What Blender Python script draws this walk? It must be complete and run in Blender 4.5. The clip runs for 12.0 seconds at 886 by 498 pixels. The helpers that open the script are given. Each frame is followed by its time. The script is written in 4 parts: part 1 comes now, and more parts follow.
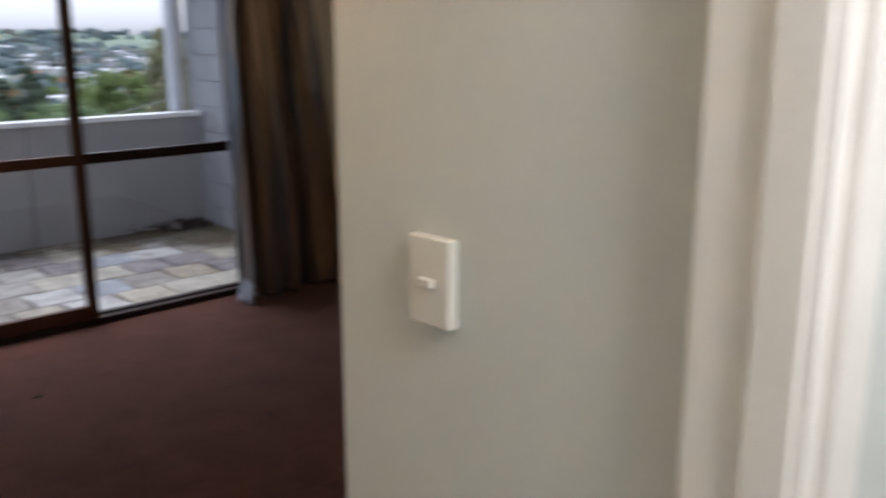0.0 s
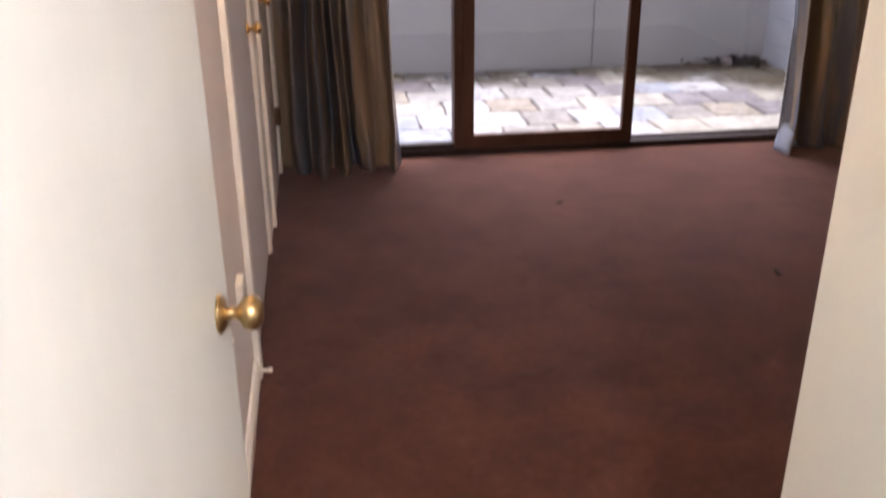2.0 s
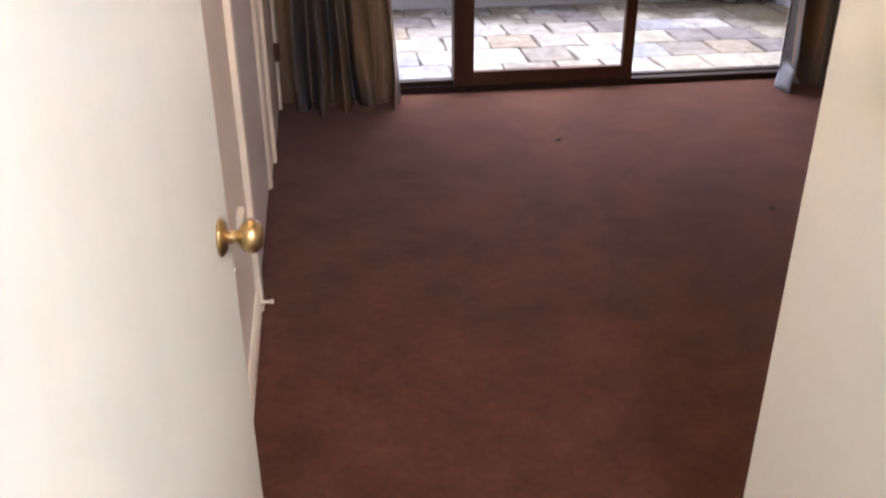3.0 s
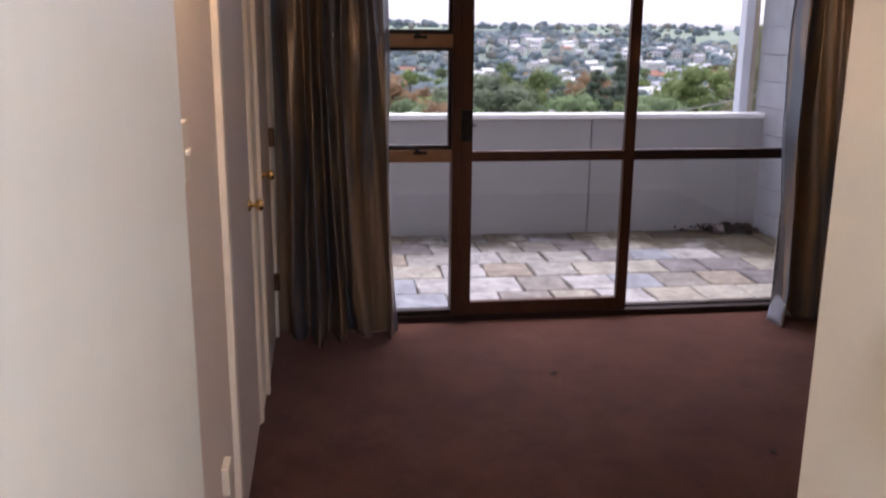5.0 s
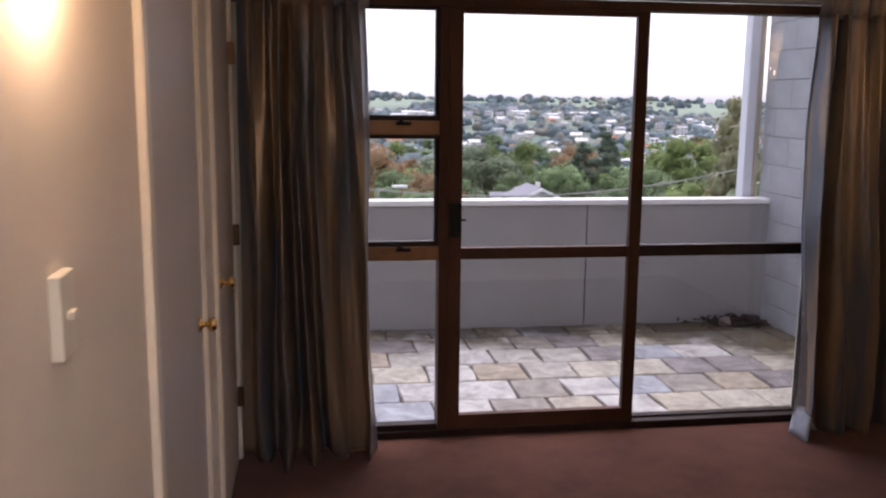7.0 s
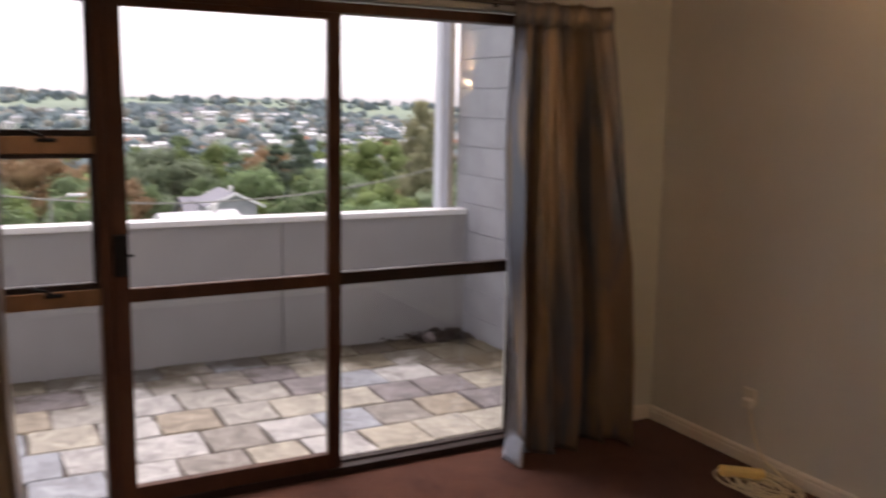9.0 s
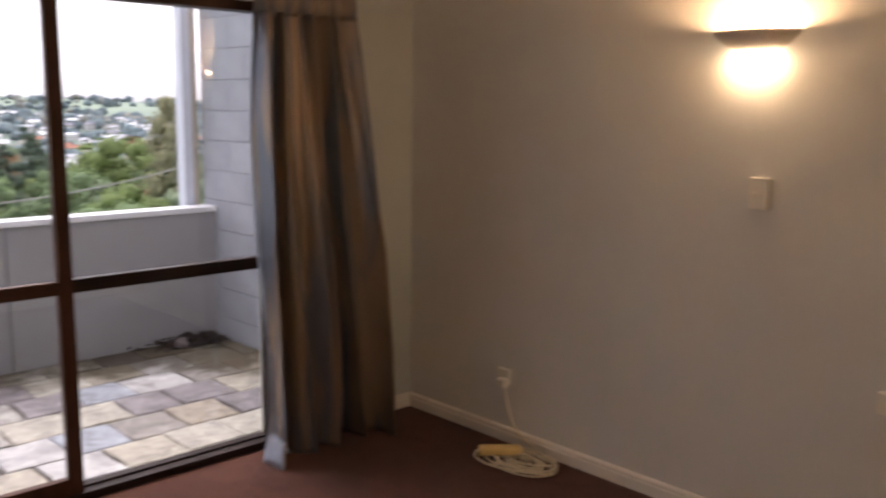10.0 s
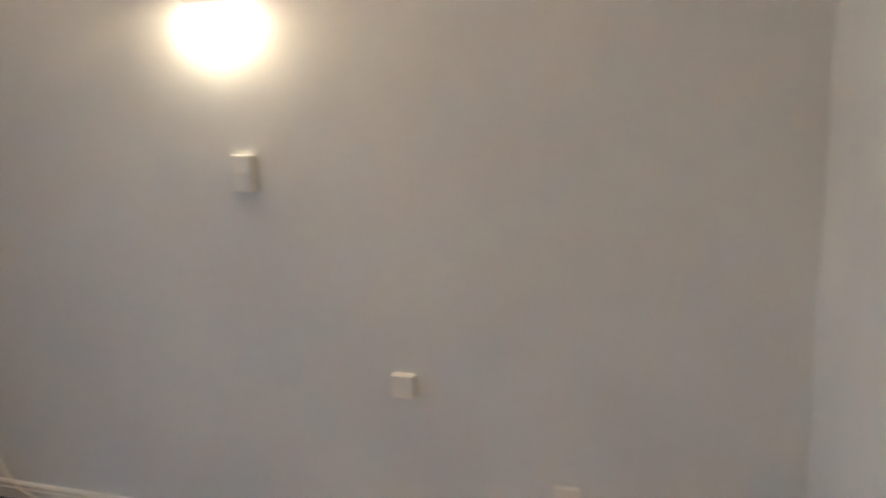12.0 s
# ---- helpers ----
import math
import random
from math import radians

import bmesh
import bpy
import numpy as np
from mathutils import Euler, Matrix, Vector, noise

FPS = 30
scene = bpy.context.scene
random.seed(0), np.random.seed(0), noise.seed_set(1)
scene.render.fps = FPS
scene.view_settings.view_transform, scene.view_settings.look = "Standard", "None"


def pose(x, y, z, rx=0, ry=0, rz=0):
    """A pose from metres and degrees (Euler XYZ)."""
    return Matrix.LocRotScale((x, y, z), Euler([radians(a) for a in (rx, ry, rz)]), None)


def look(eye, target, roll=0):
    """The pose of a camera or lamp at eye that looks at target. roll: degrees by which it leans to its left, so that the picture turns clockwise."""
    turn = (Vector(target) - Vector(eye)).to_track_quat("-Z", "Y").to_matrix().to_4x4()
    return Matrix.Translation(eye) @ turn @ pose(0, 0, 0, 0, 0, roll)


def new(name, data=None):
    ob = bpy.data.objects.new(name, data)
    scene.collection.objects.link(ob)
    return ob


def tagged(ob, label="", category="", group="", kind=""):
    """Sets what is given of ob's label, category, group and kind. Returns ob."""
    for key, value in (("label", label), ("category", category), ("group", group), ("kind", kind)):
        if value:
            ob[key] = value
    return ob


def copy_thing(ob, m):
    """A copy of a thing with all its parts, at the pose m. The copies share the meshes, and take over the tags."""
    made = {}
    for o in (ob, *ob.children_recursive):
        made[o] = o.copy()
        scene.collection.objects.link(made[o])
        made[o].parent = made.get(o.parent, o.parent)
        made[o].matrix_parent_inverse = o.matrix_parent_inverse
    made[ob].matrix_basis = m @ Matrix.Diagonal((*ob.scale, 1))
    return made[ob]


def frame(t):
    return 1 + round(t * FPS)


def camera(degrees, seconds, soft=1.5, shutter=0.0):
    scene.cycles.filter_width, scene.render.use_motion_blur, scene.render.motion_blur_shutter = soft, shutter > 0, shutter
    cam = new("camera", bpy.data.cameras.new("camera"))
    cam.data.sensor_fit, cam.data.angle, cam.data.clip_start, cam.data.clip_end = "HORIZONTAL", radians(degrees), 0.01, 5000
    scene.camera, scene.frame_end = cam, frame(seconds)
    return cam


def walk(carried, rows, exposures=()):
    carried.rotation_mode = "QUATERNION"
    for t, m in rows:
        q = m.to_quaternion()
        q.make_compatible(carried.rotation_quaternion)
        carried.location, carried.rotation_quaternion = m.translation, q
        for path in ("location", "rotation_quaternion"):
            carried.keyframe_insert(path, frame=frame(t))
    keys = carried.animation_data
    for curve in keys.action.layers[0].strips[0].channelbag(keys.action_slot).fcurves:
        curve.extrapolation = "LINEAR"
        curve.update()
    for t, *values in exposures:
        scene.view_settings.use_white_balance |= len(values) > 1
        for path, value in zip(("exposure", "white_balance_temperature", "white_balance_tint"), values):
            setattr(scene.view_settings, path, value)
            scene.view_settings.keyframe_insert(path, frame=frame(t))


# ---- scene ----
cam = camera(52.8, 12.0, soft=2.2, shutter=0.6)
PATH = [
    (0, (0.117, -4.654, 1.54), (1.454, -3.242, 1.07), 0.0),
    (0.5, (0.211, -4.583, 1.526), (1.176, -2.902, 1.032), 0.0),
    (1, (0.269, -4.614, 1.525), (0.844, -2.785, 0.954), -0.6),
    (1.5, (0.292, -4.615, 1.509), (0.621, -2.759, 0.842), -0.7),
    (2, (0.266, -4.578, 1.451), (0.517, -2.76, 0.657), -0.4),
    (2.5, (0.271, -4.631, 1.434), (0.508, -2.883, 0.492), -0.5),
    (4.5, (0.267, -4.582, 1.553), (0.524, -2.693, 0.947), 0.7),
    (5, (0.293, -4.582, 1.557), (0.556, -2.659, 1.074), 0.5),
    (5.5, (0.297, -4.496, 1.57), (0.578, -2.558, 1.16), 0.6),
    (6, (0.323, -4.397, 1.601), (0.602, -2.451, 1.236), 0.5),
    (6.5, (0.339, -4.251, 1.607), (0.614, -2.299, 1.271), 0.5),
    (8.5, (0.49, -3.678, 1.662), (1.173, -1.825, 1.347), 1.2),
    (9, (0.537, -3.588, 1.66), (1.467, -1.846, 1.342), 1.1),
    (9.5, (0.603, -3.522, 1.711), (1.757, -1.927, 1.359), 1.1),
    (10, (0.614, -3.535, 1.636), (1.976, -2.105, 1.316), 0.7),
    (10.5, (0.711, -3.468, 1.642), (2.241, -2.225, 1.307), 0.6),
    (11, (0.888, -3.355, 1.706), (2.559, -2.328, 1.316), -0.8),
    (11.5, (1.111, -3.345, 1.746), (2.879, -2.522, 1.304), -1.7),
    (12, (1.239, -3.482, 1.734), (3.078, -2.849, 1.268), -2.0),
]
EXPOSURES = [(0.0, 0.86, 5650, 16), (0.7, 1.22, 5800, 21), (1.5, 1.9, 5950, 27), (2.5, 2.2, 5950, 25), (4.5, 1.6, 5950, 30), (5.2, 1.26, 5950, 30), (6.5, 1.22, 5950, 29), (8.5, 1.2, 6650, 25), (10.0, 1.55, 6300, 24), (10.5, 1.62, 5800, 21), (11.0, 1.98, 5200, 16), (12.0, 2.45, 4950, 10)]
walk(cam, [(t, look(eye, target, roll)) for t, eye, target, roll in PATH], EXPOSURES)

# exposure follows the hand-held camera's own automatic exposure

# world and sun: overcast late afternoon
world = bpy.data.worlds.new("overcast_sky")
scene.world = world
world.use_nodes = True
wn = world.node_tree.nodes
sky = wn.new("ShaderNodeTexSky")
sky.sky_type = "NISHITA"
sky.sun_disc = False
sky.sun_elevation = radians(64)
sky.sun_rotation = radians(5)
sky.air_density, sky.dust_density, sky.ozone_density = 1.0, 1.5, 0.6
wn["Background"].inputs["Strength"].default_value = 0.12
cloud = wn.new("ShaderNodeHueSaturation")
cloud.inputs["Saturation"].default_value = 0.06
world.node_tree.links.new(sky.outputs[0], cloud.inputs["Color"])
world.node_tree.links.new(cloud.outputs[0], wn["Background"].inputs["Color"])
sun_data = bpy.data.lights.new("sun", "SUN")
sun_data.energy, sun_data.angle, sun_data.color = 1.05, radians(40), (1.0, 0.96, 0.90)
sun = new("sun", sun_data)
SUN_E, SUN_A = radians(64), radians(5)
sun_way = Vector((math.sin(SUN_A) * math.cos(SUN_E), math.cos(SUN_A) * math.cos(SUN_E), math.sin(SUN_E)))
sun.matrix_world = look(sun_way * 40, (0, 0, 0))


def point_lamp(name, at, watts, colour, radius):
    data = bpy.data.lights.new(name, "POINT")
    data.energy, data.color, data.shadow_soft_size = watts, colour, radius
    ob = new(name, data)
    ob.location = at
    return ob


WARM = (1.0, 0.64, 0.31)
point_lamp("sconce_bulb_light", (3.672, -1.90, 1.878), 8.5, WARM, 0.025)
point_lamp("sconce_bulb_light", (0.092, -2.855, 1.878), 24.0, WARM, 0.025)
point_lamp("hall_ceiling_light_glow", (0.6, -5.15, 2.22), 25, (0.98, 0.96, 0.885), 0.15)


# ---- materials ----
def nodes_of(name):
    m = bpy.data.materials.new(name)
    m.use_nodes = True
    nt = m.node_tree
    return m, nt, nt.nodes["Principled BSDF"]


def add(nt, kind, **values):
    n = nt.nodes.new(kind)
    for k, v in values.items():
        if k in n.inputs:
            n.inputs[k].default_value = v
    return n


def plain(name, colour, rough=0.5, metal=0.0, vary=0.06, scale=6.0, bump=0.0, bump_scale=200.0, spec=0.5,
          second=None, stretch=(1, 1, 1), per_object=0.0, coords="Object"):
    """A surface with broad and fine variation of tone, roughness and relief."""
    m, nt, b = nodes_of(name)
    L = nt.links.new
    tc = nt.nodes.new("ShaderNodeTexCoord")
    mp = nt.nodes.new("ShaderNodeMapping")
    mp.inputs["Scale"].default_value = stretch
    L(tc.outputs[coords], mp.inputs["Vector"])
    broad = add(nt, "ShaderNodeTexNoise", Scale=scale, Detail=5.0, Roughness=0.6)
    fine = add(nt, "ShaderNodeTexNoise", Scale=bump_scale, Detail=4.0, Roughness=0.6)
    L(mp.outputs[0], broad.inputs["Vector"])
    L(mp.outputs[0], fine.inputs["Vector"])
    ramp = nt.nodes.new("ShaderNodeValToRGB")
    e = ramp.color_ramp.elements
    lo = tuple(c * (1 - vary) for c in colour)
    hi = second or tuple(min(1, c * (1 + vary)) for c in colour)
    e[0].position, e[0].color = 0.35, (*lo, 1)
    e[1].position, e[1].color = 0.65, (*hi, 1)
    L(broad.outputs["Fac"], ramp.inputs[0])
    out = ramp.outputs[0]
    mixf = nt.nodes.new("ShaderNodeMix")
    mixf.data_type, mixf.blend_type = "RGBA", "OVERLAY"
    mixf.inputs["Factor"].default_value = min(0.6, vary * 2.5)
    L(out, mixf.inputs[6])
    L(fine.outputs["Fac"], mixf.inputs[7])
    out = mixf.outputs[2]
    if per_object:
        info = nt.nodes.new("ShaderNodeObjectInfo")
        hsv = nt.nodes.new("ShaderNodeHueSaturation")
        mr = nt.nodes.new("ShaderNodeMapRange")
        mr.inputs["To Min"].default_value, mr.inputs["To Max"].default_value = 1 - per_object, 1 + per_object
        L(info.outputs["Random"], mr.inputs["Value"])
        L(mr.outputs[0], hsv.inputs["Value"])
        L(out, hsv.inputs["Color"])
        out = hsv.outputs[0]
    L(out, b.inputs["Base Color"])
    rr = nt.nodes.new("ShaderNodeMapRange")
    rr.inputs["To Min"].default_value, rr.inputs["To Max"].default_value = max(0, rough - 0.06), min(1, rough + 0.08)
    L(broad.outputs["Fac"], rr.inputs["Value"])
    L(rr.outputs[0], b.inputs["Roughness"])
    b.inputs["Metallic"].default_value = metal
    b.inputs["Specular IOR Level"].default_value = spec
    if bump:
        bp = add(nt, "ShaderNodeBump", Strength=bump, Distance=0.002)
        L(fine.outputs["Fac"], bp.inputs["Height"])
        L(bp.outputs[0], b.inputs["Normal"])
    return m


def carpet_material():
    m, nt, b = nodes_of("brown_cut_pile_carpet")
    L = nt.links.new
    tc = nt.nodes.new("ShaderNodeTexCoord")
    pile = add(nt, "ShaderNodeTexNoise", Scale=420.0, Detail=3.0, Roughness=0.7)
    tread = add(nt, "ShaderNodeTexNoise", Scale=4.2, Detail=7.0, Roughness=0.68, Distortion=0.15)
    tuft = add(nt, "ShaderNodeTexNoise", Scale=38.0, Detail=4.0, Roughness=0.7)
    for n in (pile, tread, tuft):
        L(tc.outputs["Object"], n.inputs["Vector"])
    ramp = nt.nodes.new("ShaderNodeValToRGB")
    ramp.color_ramp.elements[0].position, ramp.color_ramp.elements[0].color = 0.34, (0.054, 0.0185, 0.0107, 1)
    ramp.color_ramp.elements[1].position, ramp.color_ramp.elements[1].color = 0.68, (0.096, 0.0365, 0.0215, 1)
    L(tread.outputs["Fac"], ramp.inputs[0])
    mix = nt.nodes.new("ShaderNodeMix")
    mix.data_type, mix.blend_type = "RGBA", "OVERLAY"
    mix.inputs["Factor"].default_value = 0.45
    L(ramp.outputs[0], mix.inputs[6])
    L(tuft.outputs["Fac"], mix.inputs[7])
    mix2 = nt.nodes.new("ShaderNodeMix")
    mix2.data_type, mix2.blend_type = "RGBA", "OVERLAY"
    mix2.inputs["Factor"].default_value = 0.5
    L(mix.outputs[2], mix2.inputs[6])
    L(pile.outputs["Fac"], mix2.inputs[7])
    L(mix2.outputs[2], b.inputs["Base Color"])
    b.inputs["Roughness"].default_value = 0.95
    b.inputs["Specular IOR Level"].default_value = 0.15
    nap = nt.nodes.new("ShaderNodeMapRange")
    nap.inputs["From Min"].default_value, nap.inputs["From Max"].default_value = 0.35, 0.65
    nap.inputs["To Min"].default_value, nap.inputs["To Max"].default_value = 0.42, 0.42
    L(tread.outputs["Fac"], nap.inputs["Value"])
    L(nap.outputs[0], b.inputs["Sheen Weight"])
    b.inputs["Sheen Roughness"].default_value = 0.4
    b.inputs["Sheen Tint"].default_value = (0.47, 0.44, 0.47, 1)
    bp = add(nt, "ShaderNodeBump", Strength=0.35, Distance=0.003)
    L(pile.outputs["Fac"], bp.inputs["Height"])
    bp2 = add(nt, "ShaderNodeBump", Strength=0.25, Distance=0.006)
    L(tuft.outputs["Fac"], bp2.inputs["Height"])
    L(bp.outputs[0], bp2.inputs["Normal"])
    L(bp2.outputs[0], b.inputs["Normal"])
    return m


def satin_material():
    m, nt, b = nodes_of("shot_satin_curtain_cloth")
    L = nt.links.new
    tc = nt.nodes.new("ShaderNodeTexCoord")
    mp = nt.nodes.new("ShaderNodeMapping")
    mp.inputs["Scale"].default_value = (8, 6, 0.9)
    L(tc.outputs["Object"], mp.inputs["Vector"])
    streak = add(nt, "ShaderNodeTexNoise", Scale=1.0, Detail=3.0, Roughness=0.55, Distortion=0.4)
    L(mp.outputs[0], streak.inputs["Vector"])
    mw = nt.nodes.new("ShaderNodeMapping")
    mw.inputs["Scale"].default_value = (300, 300, 900)
    L(tc.outputs["Object"], mw.inputs["Vector"])
    weave = add(nt, "ShaderNodeTexNoise", Scale=1.0, Detail=2.0)
    L(mw.outputs[0], weave.inputs["Vector"])
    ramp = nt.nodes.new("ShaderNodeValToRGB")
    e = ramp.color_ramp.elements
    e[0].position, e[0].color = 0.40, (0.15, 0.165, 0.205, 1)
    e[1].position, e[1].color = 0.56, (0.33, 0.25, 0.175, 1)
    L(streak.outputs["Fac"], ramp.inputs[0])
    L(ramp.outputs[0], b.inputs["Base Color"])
    b.inputs["Metallic"].default_value = 0.5
    b.inputs["Roughness"].default_value = 0.37
    b.inputs["Anisotropic"].default_value = 0.5
    bp = add(nt, "ShaderNodeBump", Strength=0.15, Distance=0.001)
    L(weave.outputs["Fac"], bp.inputs["Height"])
    mq = nt.nodes.new("ShaderNodeMapping")
    mq.inputs["Scale"].default_value = (26, 10, 4.5)
    L(tc.outputs["Object"], mq.inputs["Vector"])
    rumple = add(nt, "ShaderNodeTexNoise", Scale=1.0, Detail=3.0, Roughness=0.5, Distortion=0.8)
    L(mq.outputs[0], rumple.inputs["Vector"])
    bp2 = add(nt, "ShaderNodeBump", Strength=0.22, Distance=0.010)
    L(rumple.outputs["Fac"], bp2.inputs["Height"])
    L(bp.outputs[0], bp2.inputs["Normal"])
    L(bp2.outputs[0], b.inputs["Normal"])
    return m


def glass_material():
    m, nt, b = nodes_of("window_glass")
    b.inputs["Base Color"].default_value = (0.97, 0.98, 0.98, 1)
    b.inputs["Transmission Weight"].default_value = 1.0
    b.inputs["Roughness"].default_value = 0.0
    b.inputs["IOR"].default_value = 1.45
    return m


def stone_material():
    m, nt, b = nodes_of("slate_paver_stone")
    L = nt.links.new
    tc = nt.nodes.new("ShaderNodeTexCoord")
    info = nt.nodes.new("ShaderNodeObjectInfo")
    off = nt.nodes.new("ShaderNodeVectorMath")
    off.operation = "SCALE"
    off.inputs["Scale"].default_value = 40.0
    comb = nt.nodes.new("ShaderNodeCombineXYZ")
    L(info.outputs["Random"], comb.inputs[0])
    L(info.outputs["Random"], comb.inputs[1])
    L(comb.outputs[0], off.inputs[0])
    addv = nt.nodes.new("ShaderNodeVectorMath")
    L(tc.outputs["Object"], addv.inputs[0])
    L(off.outputs[0], addv.inputs[1])
    broad = add(nt, "ShaderNodeTexNoise", Scale=9.0, Detail=7.0, Roughness=0.7, Distortion=0.8)
    fine = add(nt, "ShaderNodeTexNoise", Scale=70.0, Detail=5.0, Roughness=0.7)
    L(addv.outputs[0], broad.inputs["Vector"])
    L(addv.outputs[0], fine.inputs["Vector"])
    tint = nt.nodes.new("ShaderNodeValToRGB")
    tint.color_ramp.interpolation = "CONSTANT"
    e = tint.color_ramp.elements
    tones = [(0.32, 0.305, 0.275), (0.235, 0.215, 0.19), (0.36, 0.335, 0.28), (0.27, 0.285, 0.31), (0.29, 0.25, 0.195), (0.38, 0.37, 0.355),
             (0.20, 0.18, 0.18), (0.34, 0.31, 0.25)]
    e[0].position, e[0].color = 0.0, (*tones[0], 1)
    e[1].position, e[1].color = 1 / 8, (*tones[1], 1)
    for i in range(2, 8):
        n = e.new(i / 8)
        n.color = (*tones[i], 1)
    L(info.outputs["Random"], tint.inputs[0])
    ov = nt.nodes.new("ShaderNodeMix")
    ov.data_type, ov.blend_type = "RGBA", "OVERLAY"
    ov.inputs["Factor"].default_value = 0.75
    L(tint.outputs[0], ov.inputs[6])
    blotch = nt.nodes.new("ShaderNodeMapRange")
    blotch.inputs["From Min"].default_value, blotch.inputs["From Max"].default_value = 0.34, 0.66
    blotch.inputs["To Min"].default_value, blotch.inputs["To Max"].default_value = 0.28, 0.78
    L(broad.outputs["Fac"], blotch.inputs["Value"])
    L(blotch.outputs[0], ov.inputs[7])
    ov2 = nt.nodes.new("ShaderNodeMix")
    ov2.data_type, ov2.blend_type = "RGBA", "OVERLAY"
    ov2.inputs["Factor"].default_value = 0.4
    L(ov.outputs[2], ov2.inputs[6])
    L(fine.outputs["Fac"], ov2.inputs[7])
    # damp moss spreading from the foot of the parapet
    geo = nt.nodes.new("ShaderNodeNewGeometry")
    sep = nt.nodes.new("ShaderNodeSeparateXYZ")
    L(geo.outputs["Position"], sep.inputs[0])
    moss = add(nt, "ShaderNodeTexNoise", Scale=3.5, Detail=6.0, Roughness=0.65)
    L(geo.outputs["Position"], moss.inputs["Vector"])
    spread = nt.nodes.new("ShaderNodeMath")
    spread.operation = "MULTIPLY_ADD"
    spread.inputs[1].default_value = 1.6
    side = add(nt, "ShaderNodeMapRange")
    side.inputs["From Min"].default_value, side.inputs["From Max"].default_value = 2.5, 3.5
    side.inputs["To Max"].default_value = 0.62
    L(sep.outputs[0], side.inputs["Value"])
    far = nt.nodes.new("ShaderNodeMath")
    L(sep.outputs[1], far.inputs[0])
    L(side.outputs[0], far.inputs[1])
    L(moss.outputs["Fac"], spread.inputs[0])
    L(far.outputs[0], spread.inputs[2])
    edge = nt.nodes.new("ShaderNodeMapRange")
    edge.inputs["From Min"].default_value, edge.inputs["From Max"].default_value = 2.16, 2.62
    edge.inputs["To Max"].default_value = 0.80
    L(spread.outputs[0], edge.inputs["Value"])
    wet = nt.nodes.new("ShaderNodeMix")
    wet.data_type = "RGBA"
    L(edge.outputs[0], wet.inputs["Factor"])
    L(ov2.outputs[2], wet.inputs[6])
    wet.inputs[7].default_value = (0.060, 0.046, 0.026, 1)
    L(wet.outputs[2], b.inputs["Base Color"])
    for socket_name, dry, damp in (("Roughness", 0.6, 0.95), ("Specular IOR Level", 0.35, 0.05)):
        span = nt.nodes.new("ShaderNodeMapRange")
        span.inputs["To Min"].default_value, span.inputs["To Max"].default_value = dry, damp
        L(edge.outputs[0], span.inputs["Value"])
        L(span.outputs[0], b.inputs[socket_name])
    bp = add(nt, "ShaderNodeBump", Strength=0.5, Distance=0.004)
    L(broad.outputs["Fac"], bp.inputs["Height"])
    L(bp.outputs[0], b.inputs["Normal"])
    return m


def emitter(name, colour, strength):
    m, nt, b = nodes_of(name)
    b.inputs["Base Color"].default_value = (*colour, 1)
    b.inputs["Emission Color"].default_value = (*colour, 1)
    b.inputs["Emission Strength"].default_value = strength
    return m


M_CARPET = carpet_material()
M_WALL = plain("matt_greige_wall_paint", (0.67, 0.665, 0.625), 0.75, vary=0.03, scale=1.5, bump=0.25, bump_scale=260)
# side wall: the wall lamp's pinkish glow is mixed into the paint colour
M_WALL_LAMPLIT = plain("lamp_tinted_wall_paint", (0.75, 0.685, 0.635), 0.7, vary=0.03, scale=1.5, bump=0.2, bump_scale=260)
M_WALL_PALE = plain("cream_wall_paint", (0.63, 0.64, 0.59), 0.7, vary=0.03, scale=1.5, bump=0.2, bump_scale=260)
M_CEIL = plain("white_ceiling_paint", (0.75, 0.74, 0.71), 0.85, vary=0.03, scale=2)
M_TRIM = plain("cream_gloss_enamel", (0.82, 0.775, 0.70), 0.35, vary=0.04, scale=5, bump=0.05, bump_scale=90)
M_DOOR = plain("cream_door_enamel", (0.80, 0.82, 0.765), 0.38, vary=0.03, scale=3, bump=0.08, bump_scale=60, stretch=(1, 1, 0.3))
M_WARDROBE = plain("pale_pink_white_enamel", (0.62, 0.57, 0.55), 0.4, vary=0.03, scale=3, bump=0.08, bump_scale=60)
M_BRASS = plain("polished_brass", (0.78, 0.55, 0.22), 0.2, metal=1.0, vary=0.12, scale=30)
M_OLD_BRASS = plain("tarnished_brass", (0.42, 0.30, 0.14), 0.3, metal=1.0, vary=0.25, scale=30)
M_HINGE = plain("dark_bronze_hinge", (0.12, 0.07, 0.04), 0.4, metal=0.8, vary=0.2, scale=20)
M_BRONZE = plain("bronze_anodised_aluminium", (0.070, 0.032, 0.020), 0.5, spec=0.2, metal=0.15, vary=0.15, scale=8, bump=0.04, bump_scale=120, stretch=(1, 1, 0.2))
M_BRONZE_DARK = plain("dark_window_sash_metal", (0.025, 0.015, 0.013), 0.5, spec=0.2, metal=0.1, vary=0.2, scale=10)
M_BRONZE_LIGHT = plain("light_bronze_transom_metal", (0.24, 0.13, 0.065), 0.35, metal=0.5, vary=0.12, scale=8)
M_RUBBER = plain("black_plastic", (0.010, 0.010, 0.011), 0.6, vary=0.2, scale=20, spec=0.15)
M_PLASTIC = plain("ivory_plastic", (0.76, 0.72, 0.63), 0.35, vary=0.02, scale=12)
M_GLASS = glass_material()
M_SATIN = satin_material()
M_LINING = plain("pale_curtain_lining", (0.36, 0.42, 0.52), 0.6, vary=0.08, scale=30)
M_BLOCK = plain("pale_grey_painted_block", (0.35, 0.36, 0.39), 0.75, vary=0.07, scale=6, bump=0.7, bump_scale=90, per_object=0.05)
